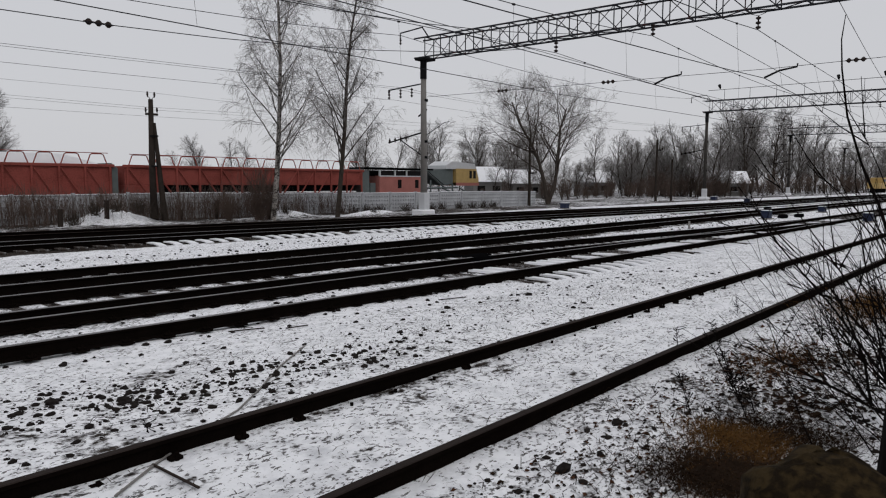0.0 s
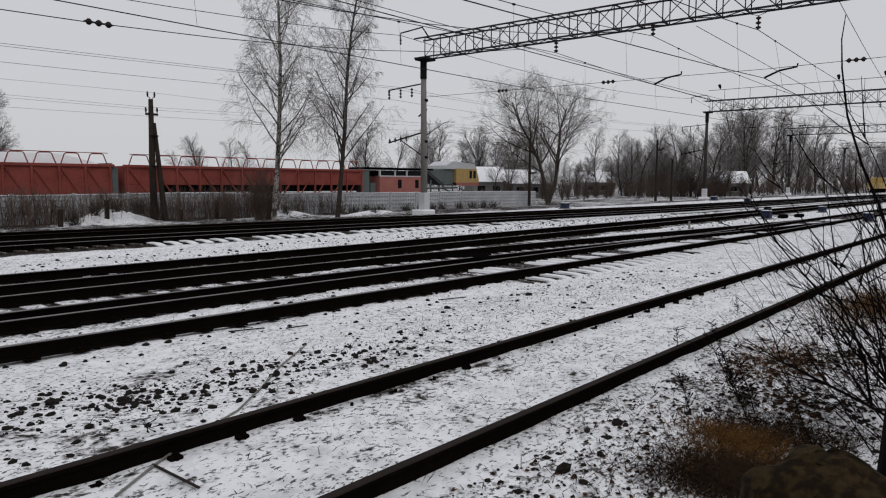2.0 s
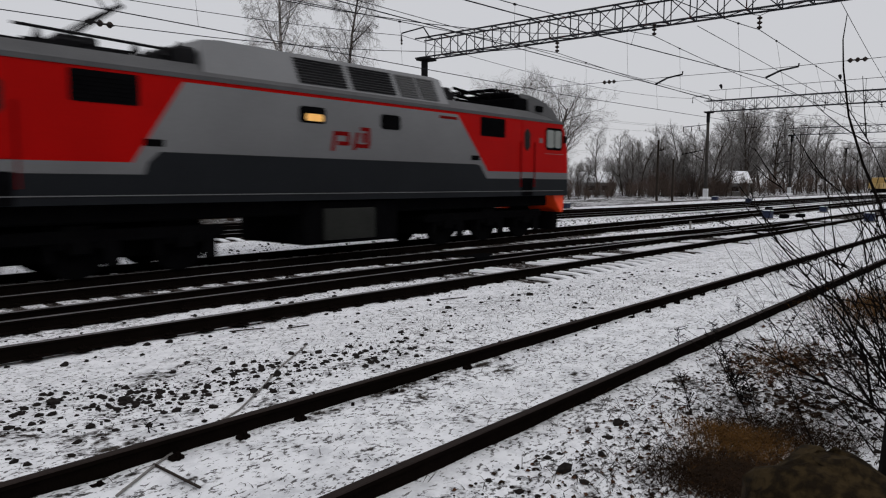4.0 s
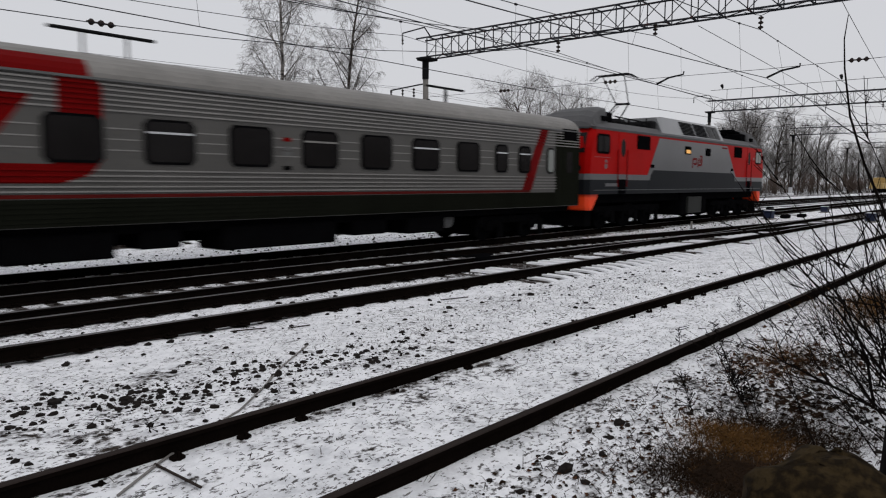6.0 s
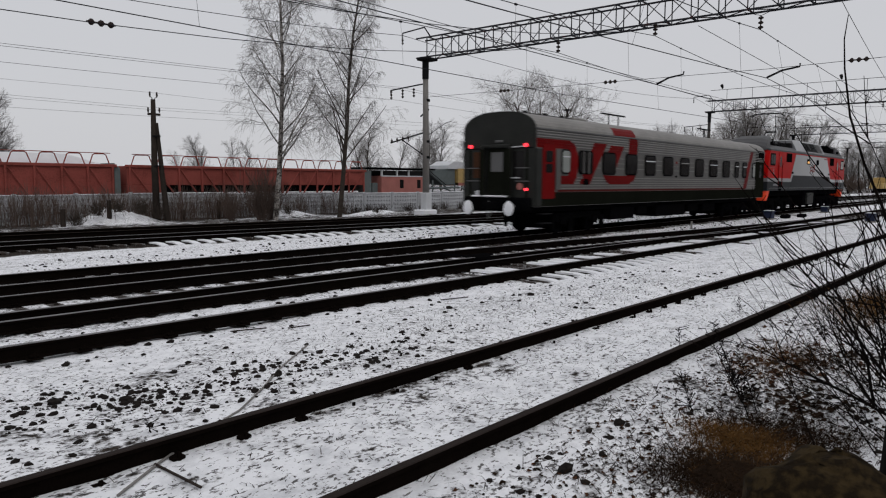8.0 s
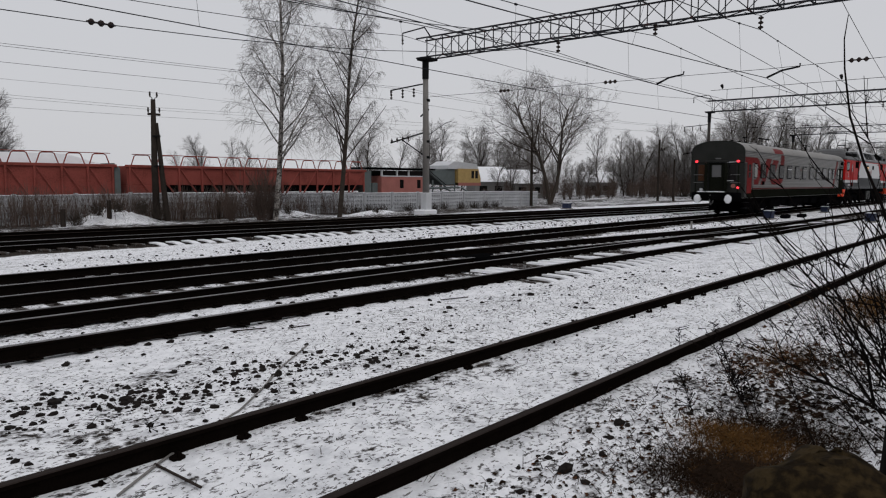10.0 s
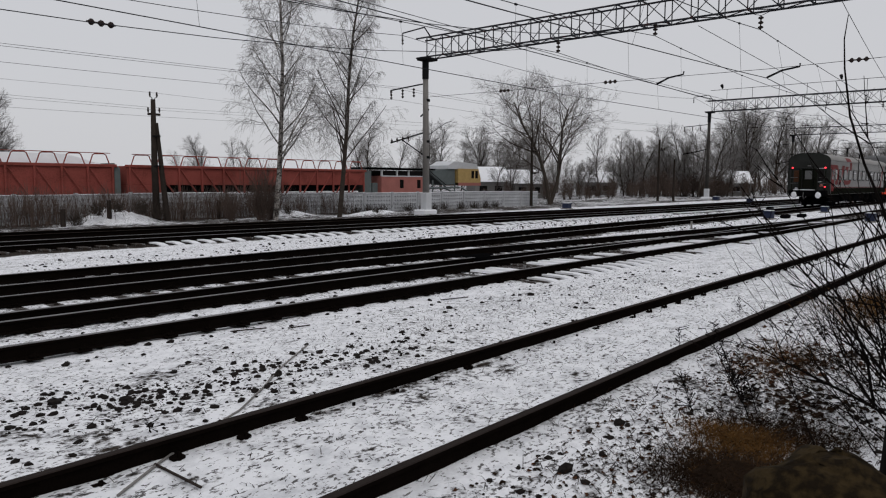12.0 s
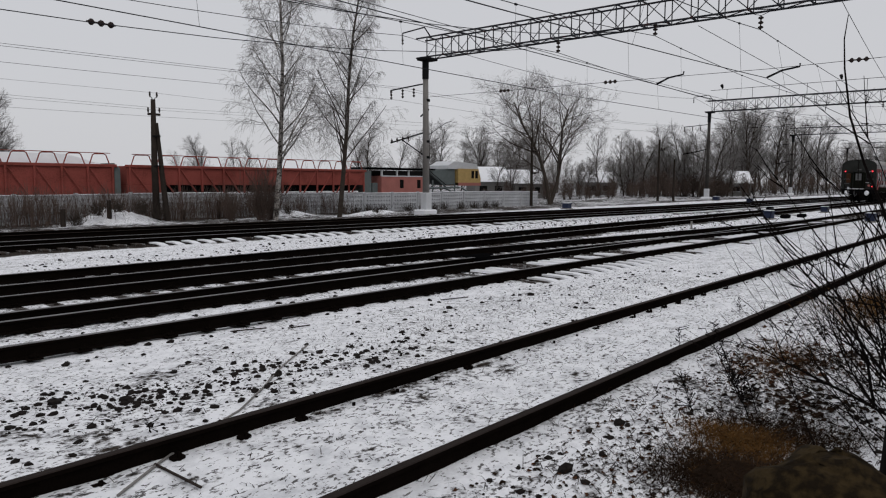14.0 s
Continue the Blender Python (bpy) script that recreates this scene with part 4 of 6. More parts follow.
# ---------------------------------------------------------------- work train parked behind the fence
def hopper_wagon(x0, x1, load):
    t = thing("hopper_wagon", "faded red hopper wagon with arched top rails" + (" and a snowy load" if load else ""), "wagon", group="parked work train")
    y0, y1 = 46.9, 49.7
    b = Geo().box(x0 + 0.25, x1 - 0.25, y0 + 0.12, y1, 0.35 if load else 1.5, 2.78, 0.03)
    part("body", b, wagon_red, t)
    part("end_plate", Geo().prism([(x1 - 0.24, 0.5), (x1 + 0.15, 0.8), (x1 + 0.15, 2.6), (x1 - 0.24, 2.95)], y0 + 0.15, y1 - 0.1), wagon_grey, t, "grey end plate")
    part("top_rail", Geo().box(x0 + 0.1, x1 - 0.1, y0, y0 + 0.14, 2.66, 2.86, 0.03), wagon_red, t)
    part("sill", Geo().box(x0, x1, y0 + 0.02, y1, 0.18, 0.42, 0.03), wagon_red, t)
    n = 12
    for i in range(n + 1):
        x = x0 + 0.4 + (x1 - x0 - 0.8) * i / n
        part("rib", Geo().box(x - 0.07, x + 0.07, y0, y0 + 0.14, 0.4, 2.7, 0.02), wagon_red, t)
        if i < n:
            w = (x1 - x0 - 0.8) / n
            s = 1 if (i < n / 2) == load else -1
            a, c = (x + 0.1, x + w - 0.1)
            part("brace", Geo().tube([(a if s < 0 else c, y0 + 0.08, 2.6), (c if s < 0 else a, y0 + 0.08, 0.5)], 0.065, 4), wagon_red, t)
            hoop = Geo().tube([(x + 0.12, y0 + 0.1, 2.8), (x + 0.36, y0 + 0.1, 3.45), (x + 0.48, y0 + 0.1, 3.52), (x + w - 0.52, y0 + 0.1, 3.53), (x + w - 0.38, y0 + 0.1, 3.46), (x + w - 0.14, y0 + 0.1, 2.8)], 0.04, 5)
            part("hoop", hoop, wagon_red, t, "bent tube hoop")
    part("hand_rail", Geo().tube([(x0 + 0.6, y0 + 0.1, 3.56), (x1 - 0.5, y0 + 0.1, 3.58)], 0.025, 5), wagon_red, t)
    if load:
        part("snow_load", Geo().loft([[(x, y0 + 0.5, 2.7), (x, y0 + 0.9, z), (x, y1 - 0.7, z), (x, y1 - 0.2, 2.7)] for x, z in ((x0 + 0.5, 3.4), (x0 + 5, 3.5), (x1 - 3, 3.48), (x1 - 0.8, 2.9))]), snow_mat, t, "snow heaped on the load")
    else:
        # near-black block put in for the shade of the open underside
        part("opening_backing", Geo().box(x0 + 2.5, x1 - 1, y0 + 0.5, y1, 0.55, 1.48, 0.05), black_gear, t, "near-black block in place of the dark open underside")
        part("snow_ledge", Geo().box(x0 + 1, x1 - 1, y0 + 0.1, y0 + 0.5, 0.86, 0.98, 0.04), snow_mat, t, "snow lying on the sole bar")
        part("side_apron", Geo().box(x0 + 0.25, x0 + 2.6, y0 + 0.1, y1, 0.5, 1.5, 0.03), wagon_red, t)
    for x in (x0 + 2.2, x1 - 2.2):
        bogie(t, x, (-0.9, 0.9), 0.475, 2.6).location = (0, 48.2, -0.4)
    return t


hopper_wagon(2.0, 21.75, True)
hopper_wagon(22.1, 44.2, False)
hopper_wagon(-19.0, 1.2, True)


def build_control_car():
    t = thing("control_car", "work car with pink cabin, grey conveyor and yellow cab", "wagon", group="parked work train")
    y0, y1 = 46.9, 49.6
    part("frame_beam", Geo().box(44.8, 61.0, y0 + 0.1, y1, 0.2, 0.55, 0.04), black_gear, t)
    part("cabin", Geo().box(46.0, 52.2, y0, y1, 0.55, 2.35, 0.04), wagon_pink, t, "faded pink cabin")
    part("window_band", Geo().box(46.1, 52.1, y0 + 0.15, y1 - 0.1, 2.35, 2.85, 0.02), glass_dark, t)
    for x in (46.1, 48.1, 49.7, 51.9):
        part("mullion", Geo().box(x - 0.08, x + 0.08, y0 + 0.05, y0 + 0.2, 2.3, 2.9, 0.01), white_paint, t)
    part("ledge", Geo().box(46.0, 52.2, y0 - 0.04, y0 + 0.1, 2.28, 2.38, 0.01), white_paint, t)
    part("roof", Geo().box(44.6, 53.4, y0 - 0.1, y1, 2.95, 3.12, 0.03), black_gear, t, "flat black canopy")
    for x in (48.4, 50.8):
        part("window", Geo().box(x, x + 0.5, y0 - 0.02, y0 + 0.05, 1.2, 2.0, 0.02), glass_dark, t)
    part("end_case", Geo().box(44.3, 44.9, y0 + 0.2, y1, 0.5, 2.8, 0.04), wagon_grey, t)
    part("grey_case", Geo().box(45.2, 45.9, y0 + 0.4, y1, 0.5, 1.7, 0.05), wagon_grey, t)
    part("conveyor", Geo().prism([(53.0, 2.9), (56.9, 3.2), (56.9, 1.6), (55.6, 1.5)], y0 + 0.3, y1 - 0.3), wagon_grey, t, "grey conveyor housing")
    for a, b in (((52.6, 2.8), (55.4, 1.2)), ((52.4, 1.2), (57.4, 1.25)), ((55.0, 1.2), (57.0, 0.55)), ((57.8, 1.2), (59.3, 0.6)), ((53.2, 2.0), (53.2, 0.5)), ((56.6, 1.6), (56.6, 0.5))):
        part("girder", Geo().tube([(a[0], y0 + 0.1, a[1]), (b[0], y0 + 0.1, b[1])], 0.10, 4), wagon_grey, t)
    part("cab", Geo().prism([(57.1, 1.45), (60.9, 1.45), (60.9, 2.2), (60.5, 3.2), (57.1, 3.2)], y0, y1), wagon_yellow, t, "yellow driver's cab")
    part("cab_band", Geo().prism([(57.1, 1.44), (60.92, 1.44), (60.92, 1.75), (57.1, 1.75)], y0 - 0.01, y1), wagon_pink, t)
    part("cab_roof", Geo().prism([(55.6, 3.15), (60.7, 3.15), (60.3, 3.75), (56.6, 3.95), (55.6, 3.5)], y0 + 0.1, y1 - 0.1), white_paint, t, "snowy white cab roof")
    for x in (59.3, 59.95):
        part("window", Geo().box(x, x + 0.45, y0 - 0.02, y0 + 0.05, 2.2, 3.0, 0.02), glass_dark, t)
    for x in (47.0, 58.5):
        bogie(t, x, (-0.9, 0.9), 0.475, 2.6).location = (0, 48.2, -0.4)


build_control_car()


# ---------------------------------------------------------------- gantries and poles
def concrete_pole(t, x, y, top, lean=0.0, mat=concrete):
    low = ground_z(x, y) - 0.1
    part("pole", Geo().tube([(x, y, low), (x + lean * 0.5, y, (low + top) / 2), (x + lean, y, top)], [0.235, 0.20, 0.165], 14), mat, t, "spun concrete pole", smooth=True)
    part("foundation", Geo().box(x - 0.27, x + 0.27, y - 0.27, y + 0.27, low, 1.15, 0.04), white_paint, t, "whitewashed foundation sleeve")
    part("footing", Geo().box(x - 0.65, x + 0.55, y - 0.5, y + 0.5, low, low + 0.42, 0.06), snow_mat, t, "snow-covered footing")


def insulator(t, a, b, n=4, r=0.075):
    a, b = Vector(a), Vector(b)
    pts, rad = [a], [0.02]
    for i in range(n):
        for u, q in ((0.15, 0.03), (0.4, r), (0.6, r), (0.85, 0.03)):
            pts.append(a.lerp(b, (i + u) / n))
            rad.append(q)
    return part("insulator", Geo().tube(pts + [b], rad + [0.02], 8), ceramic, t, "dark ribbed insulator")


def build_gantry(x, y0, y1, z0, z1, label, lean=0.0):
    t = thing("catenary_gantry", label, "gantry", group="catenary gantries")
    concrete_pole(t, x, y0 + 0.4, z0 + 0.05, lean, concrete if x < 60 else dark_concrete)
    concrete_pole(t, x, y1, z0 + 0.05)
    hw = 0.42
    for dx in (-hw, hw):
        for z in (z0, z1):
            part("chord", Geo().box(x + dx - 0.042, x + dx + 0.042, y1 - 0.6, y0 + 0.9, z - 0.042, z + 0.042, 0.01), truss_mat, t)
    n = round((y0 - y1) / 1.28)
    d = (y0 - y1) / n
    for i in range(n + 1):
        y = y0 - i * d
        for dx in (-hw, hw):
            part("upright", Geo().box(x + dx - 0.022, x + dx + 0.022, y - 0.022, y + 0.022, z0, z1), truss_mat, t)
            if i < n:
                part("diagonal", Geo().tube([(x + dx, y, z0 if dx < 0 else z1), (x + dx, y - d, z1 if dx < 0 else z0)], 0.024, 4), truss_mat, t)
        for z in (z0, z1):
            part("crosspiece", Geo().box(x - hw, x + hw, y - 0.028, y + 0.028, z - 0.028, z + 0.028), truss_mat, t)
        if i < n:
            part("wind_brace", Geo().tube([(x - hw if i % 2 else x + hw, y, z0), (x + hw if i % 2 else x - hw, y - d, z0)], 0.025, 4), truss_mat, t)
    cap = Geo().box(x - 0.5, x + 0.5, y0 - 0.1, y0 + 0.8, z0 - 0.16, z0 - 0.02, 0.02)
    part("cap", cap, steel_dark, t)
    band = Geo().cyl((x + lean, y0 + 0.4, z0 - 1.3), (x + lean, y0 + 0.4, z0 - 0.15), 0.21, 14)
    part("band", band, steel_dark, t, "dark steel collar")
    # feeder arm above the far end
    ya = y0 + 0.4
    part("feeder_arm", Geo().tube([(x, y0, z1), (x, y0 + 0.6, z1 + 0.75), (x, y0 + 2.5, z1 + 0.62), (x, y0 + 2.5, z1 + 0.2)], 0.045, 6), steel_dark, t)
    insulator(t, (x, y0 + 2.5, z1 + 0.25), (x, y0 + 2.5, z1 - 0.12), 2)
    part("line_arm", Geo().tube([(x, ya, z0 - 1.55), (x, ya + 3.2, z0 - 1.75), (x, ya + 3.2, z0 - 1.95)], 0.045, 6), steel_dark, t)
    for q in (1.1, 2.1, 3.15):
        insulator(t, (x, ya + q, z0 - 1.75), (x, ya + q, z0 - 2.35), 3, 0.085)
    part("low_arm", Geo().tube([(x, ya, z0 - 4.6), (x, ya + 3.2, z0 - 5.2)], 0.05, 6), steel_dark, t)
    part("low_stay", Geo().tube([(x, ya, z0 - 6.2), (x, ya + 2.2, z0 - 5.0)], 0.035, 6), steel_dark, t)
    for q in (1.6, 2.1, 2.6, 3.1):
        insulator(t, (x, ya + q, z0 - 4.95 - q * 0.1), (x, ya + q, z0 - 4.6 - q * 0.1), 1, 0.07)
    for z in (3.4, 4.4, 7.0):
        part("clamp", Geo().cyl((x, ya, z - 0.08), (x, ya, z + 0.08), 0.235, 12), steel_dark, t)
    part("sign_arm", Geo().tube([(x, ya + 0.5, z0 - 3.6), (x, ya - 0.2, z0 - 3.2)], 0.05, 6), steel_dark, t)
    part("lamp_arm", Geo().tube([(x, ya - 0.2, z0 - 4.8), (x + 0.9, ya - 0.9, z0 - 4.0), (x + 1.3, ya - 1.0, z0 - 3.9)], 0.02, 5), steel_dark, t)
    return t


build_gantry(34.0, 30.2, -11.0, 9.62, 10.82, "steel lattice catenary gantry on spun concrete poles", -0.1)
build_gantry(89.5, 32.6, -11.0, 10.70, 12.02, "lattice gantry farther along on dark concrete poles", -0.1)
build_gantry(138.0, 35.4, -11.0, 10.5, 11.7, "distant lattice gantry in front of bare trees")
build_gantry(196.0, 38.0, -11.0, 10.5, 11.7, "far small lattice gantry at the end of the yard")


def gantry_lamps():
    t = thing("yard_lamps", "row of floodlights on a wire rail above a gantry", "lamps")
    x, z = 89.5, 13.3
    part("rail", Geo().tube([(x, 33, z), (x, -6, z)], 0.03, 5), steel_dark, t)
    for y in range(-5, 34, 3):
        part("post", Geo().tube([(x, y, 12.0), (x, y, z)], 0.025, 5), steel_dark, t)
    for y in (31.5, 18.5, 14.0):
        part("floodlight", Geo().tube([(x - 0.1, y, z + 0.1), (x - 0.25, y, z + 0.3), (x - 0.5, y, z + 0.5)], [0.06, 0.15, 0.18], 12), steel_dark, t, "dark round floodlight")
    return t


gantry_lamps()


def track_machine():
    t = thing("track_machine", "yellow track maintenance machine far down the yard", "vehicle", pose(174, 27.5, 0, 0, 0, -3))
    part("body", Geo().box(-3.5, 3.5, -1.3, 1.3, 0.9, 2.1, 0.1), wagon_yellow, t)
    part("cab", Geo().box(-1.0, 1.6, -1.25, 1.25, 2.1, 3.2, 0.1), wagon_yellow, t)
    part("window", Geo().box(-0.8, 1.4, -1.29, -1.25, 2.3, 2.9), glass_dark, t)
    for q in (-2.3, 2.3):
        part("wheel", Geo().cyl((q, -0.9, 0.45), (q, 0.9, 0.45), 0.45, 14), black_gear, t)


track_machine()


def line_pole():
    t = thing("telegraph_pole", "dark leaning timber pole with crossarm and insulators", "pole")
    x, y = 19.0, 36.8
    part("pole", Geo().tube([(x + 0.05, y, -0.6), (x, y, 2.5), (x + 0.03, y, 6.15)], [0.20, 0.17, 0.12], 10), wood_dark, t, smooth=True)
    part("stub", Geo().tube([(x + 0.50, y - 0.3, -0.6), (x + 0.36, y - 0.2, 1.6), (x + 0.13, y - 0.1, 4.9)], [0.17, 0.15, 0.09], 8), wood_dark, t, "leaning timber brace bolted to the pole")
    for z in (2.6, 4.2):
        part("strap", Geo().cyl((x + 0.11, y - 0.05, z - 0.04), (x + 0.11, y - 0.05, z + 0.04), 0.24, 10), steel_dark, t)
    part("crossarm", Geo().box(x - 0.28, x + 0.40, y - 0.06, y + 0.06, 5.30, 5.42, 0.01), wood_dark, t)
    for q, z in ((-0.26, 5.56), (0.37, 5.60), (-0.14, 6.4), (0.25, 6.4)):
        part("insulator", Geo().tube([(x + q, y, z - 0.15), (x + q, y, z), (x + q, y, z + 0.06), (x + q, y, z + 0.14)], [0.02, 0.06, 0.04, 0.05], 8), ceramic, t)
    part("top_pin", Geo().tube([(x - 0.14, y, 6.32), (x + 0.05, y, 6.12), (x + 0.25, y, 6.32)], 0.02, 5), steel_dark, t)


line_pole()


def far_pole(x, y, top, arms):
    t = thing("telegraph_pole", "dark timber pole with short crossarms beyond the tracks", "pole", group="far timber poles")
    part("pole", Geo().tube([(x, y, -0.6), (x, y, top)], [0.16, 0.10], 8), wood_dark, t)
    for z in arms:
        part("crossarm", Geo().box(x - 0.55, x + 0.55, y - 0.5, y - 0.38, z, z + 0.12, 0.02), wood_dark, t)
        part("bracket", Geo().box(x - 0.06, x + 0.06, y - 0.5, y + 0.05, z - 0.06, z, 0.01), steel_dark, t)
        for q in (-0.45, 0.45):
            part("insulator", Geo().cyl((x + q, y - 0.44, z + 0.12), (x + q, y - 0.44, z + 0.30), 0.05, 8), ceramic, t)


far_pole(57.8, 38.3, 6.1, (2.7, 4.8))
far_pole(79.0, 34.8, 6.8, (5.6,))
far_pole(80.6, 33.6, 4.6, ())


# ---------------------------------------------------------------- wires
def sagging(a, b, sag, n=14):
    a, b = Vector(a), Vector(b)
    return [a.lerp(b, i / n) - Vector((0, 0, sag * 4 * (i / n) * (1 - i / n))) for i in range(n + 1)]


def overhead_line(label, contact, messenger):
    """Contact wire and messenger over one track: rows of support points with the sag of the span that follows."""
    t = thing("overhead_line", label, "wires", group="overhead lines")
    low, high = [], []
    for rows, name, path in ((contact, "contact_wire", low), (messenger, "messenger_wire", high)):
        for (x0, y0, z0, sag), (x1, y1, z1, _) in zip(rows, rows[1:]):
            pts = sagging((x0, y0, z0), (x1, y1, z1), sag, 18)
            path += pts
            part(name, Geo().tube(pts, 0.017, 5), wire_mat, t)
    for p in high[2::3]:
        q = min(low, key=lambda c: abs(c.x - p.x))
        if p.x < 92 and p.z - q.z > 0.25:
            part("dropper", Geo().tube([p, (p.x, q.y, q.z)], 0.006, 4), wire_mat, t)
            part("clamp", Geo().box(p.x - 0.06, p.x + 0.06, p.y - 0.03, p.y + 0.03, p.z - 0.04, p.z + 0.03), steel_dark, t)
    return t


def messenger_hanger(t, x, y, z, chord):
    """Two stays from the gantry's lower chord to a string of insulators that carries the messenger."""
    for q in (-0.75, 0.75):
        part("stay", Geo().tube([(x, y + q, chord), (x, y, z + 0.62)], 0.014, 5), steel_dark, t)
    insulator(t, (x, y, z + 0.62), (x, y, z), 3, 0.12)


def registration_arm(t, x, y, z, way):
    """Bent tube that holds the contact wire aside."""
    part("registration_arm", Geo().tube([(x, y, z), (x, y + way * 0.62, z + 0.26), (x, y + way * 1.35, z + 0.36), (x, y + way * 1.36, z + 0.5)], [0.05, 0.045, 0.04, 0.04], 6), steel_dark, t, "bent steel registration arm")


main_line = overhead_line("contact wire and messenger over the main line",
                          [(-22, 14.6, 6.75, 0.0), (34, 15.24, 6.72, 0.15), (89.5, 15.0, 6.66, 0.1), (138, 14.6, 6.6, 0.1), (196, 15, 6.6, 0.1), (260, 14.8, 6.6, 0)],
                          [(-22, 14.0, 9.3, 1.3), (34, 15.4, 9.1, 1.1), (89.5, 14.4, 10.2, 1.6), (138, 14.6, 9.8, 1.6), (196, 15, 9.8, 1.6), (260, 14.8, 9.6, 0)])
messenger_hanger(main_line, 34.0, 15.4, 9.1, 9.62)
messenger_hanger(main_line, 89.5, 14.4, 10.1, 10.7)
registration_arm(main_line, 34.0, 15.24, 6.74, -1)
second_line = overhead_line("contact wire and messenger over the second track",
                            [(-22, 12.2, 6.2, 0.3), (34, 10.05, 6.58, 0.5), (89.5, 11.0, 6.7, 0.1), (138, 10.4, 6.6, 0.1), (196, 10.4, 6.6, 0.1), (260, 10.0, 6.6, 0)],
                            [(-22, 8.6, 9.24, 1.34), (34, 10.42, 8.75, 0.15), (89.5, 12.6, 9.15, 1.2), (138, 10.4, 9.8, 1.6), (196, 10.4, 9.8, 1.6), (260, 10, 9.6, 0)])
messenger_hanger(second_line, 34.0, 10.42, 8.75, 9.62)
registration_arm(second_line, 34.0, 10.05, 6.6, -1)
fourth_line = overhead_line("contact wire and messenger beyond the main line",
                            [(-22, 20.0, 6.55, 0.0), (34, 20.9, 6.7, 0.0), (89.5, 19.4, 7.2, 0.1), (138, 19, 6.8, 0.1), (196, 18.6, 6.6, 0)],
                            [(-22, 20.5, 6.8, 0.0), (34, 20.95, 8.9, 0.8), (89.5, 19.9, 9.5, 1.4), (138, 19, 9.8, 1.6), (196, 18.6, 9.6, 0)])
messenger_hanger(fourth_line, 34.0, 20.95, 8.9, 9.62)


def plain_wire(pts, sags, label, r=0.009, group="plain wires"):
    t = thing("line_wire", label, "wire", group=group)
    for a, b, sag in zip(pts, pts[1:], sags):
        part("wire", Geo().tube(sagging(a, b, sag), r, 5), wire_mat, t)
    return t


plain_wire([(-22, 32.97, 11.29), (34, 32.7, 11.3), (89.5, 34.85, 12.46), (138, 37.9, 11.9)], (1.38, 0.91, 0.9), "feeder wire on the gantries' top arms", 0.018)
plain_wire([(-22, 22.36, 8.66), (34, 22.5, 9.3)], (2.46,), "anchoring wire with insulators that rises to the gantry", 0.015)
plain_wire([(-22, 12.06, 7.33), (34, 18.0, 9.6)], (2.22,), "anchoring messenger that slants up to the gantry", 0.014)
plain_wire([(-22, 14.8, 7.1), (34, 17.0, 7.4)], (0.0,), "auxiliary wire beside the main line", 0.012)
plain_wire([(34, 13.25, 9.3), (89.5, 14.4, 8.0)], (0.0,), "slanting anchor wire between two gantries", 0.016)
plain_wire([(34, 17.0, 7.4), (89.5, 16.2, 8.2)], (0.3,), "slanting anchor wire between two gantries", 0.012)
plain_wire([(34, 7.2, 9.5), (89.5, 11.8, 9.2)], (0.4,), "slanting anchor wire between two gantries", 0.014)
plain_wire([(-22, 33.0, 6.99), (34, 32.9, 8.0), (89.5, 35.0, 9.0), (138, 37.9, 8.6)], (0.2, 0.5, 0.5), "thin line wire on the poles' side arms")
plain_wire([(-22, 33.97, 7.02), (34, 33.6, 8.0), (89.5, 35.6, 8.9), (138, 38.4, 8.5)], (0.19, 0.5, 0.5), "thin line wire on the poles' side arms")
plain_wire([(-22, 34.24, 6.77), (34, 33.2, 7.2), (89.5, 36.0, 8.3)], (0.3, 0.5), "thin line wire on the poles' side arms")
for dy, dz in ((0, 0), (0.5, -0.12)):
    plain_wire([(34, 33.3 + dy, 4.95 + dz), (89.5, 35.9 + dy, 5.7 + dz)], (0.4,), "thin signal wire along the fence", 0.006)
for q, z, za, zb in ((-0.14, 6.5, 6.45, 7.2), (-0.26, 5.72, 6.2, 8.0), (0.37, 5.6, 6.0, 7.7), (0.40, 5.25, 5.1, 7.2)):
    plain_wire([(-30, 37.6, za), (19.0 + q, 36.8, z), (70, 44.7 + q, zb)], (0.1, 0.1), "thin wire on the timber pole", 0.006)


def cross_span(x, z, y0, y1, stops, label):
    """Steady wire across the tracks with strings of insulators."""
    t = thing("cross_span_wire", label, "wire", group="cross spans")
    part("wire", Geo().tube([(x, y0, z), (x, (y0 + y1) / 2, z - 0.22), (x, y1, z)], 0.012, 5), wire_mat, t)
    for y in stops:
        sag = 0.22 * (1 - abs(y - (y0 + y1) / 2) / ((y0 - y1) / 2))
        insulator(t, (x, y + 0.4, z - sag), (x, y - 0.4, z - sag), 3, 0.10)
    return t


cross_span(34.0, 7.2, 30.4, -10.8, (24.5, 17.77, 6.44), "steady wire with dark insulators across the tracks")
cross_span(89.5, 8.6, 32.8, -10.8, (27.5, 22.0, 16.0, 11.0), "farther steady wire with dark insulators")
catch = thing("section_insulator", "string of dark ribbed insulators in a wire", "insulator")
insulator(catch, (9.65, 22.6, 6.665), (10.55, 22.6, 6.665), 3, 0.10)


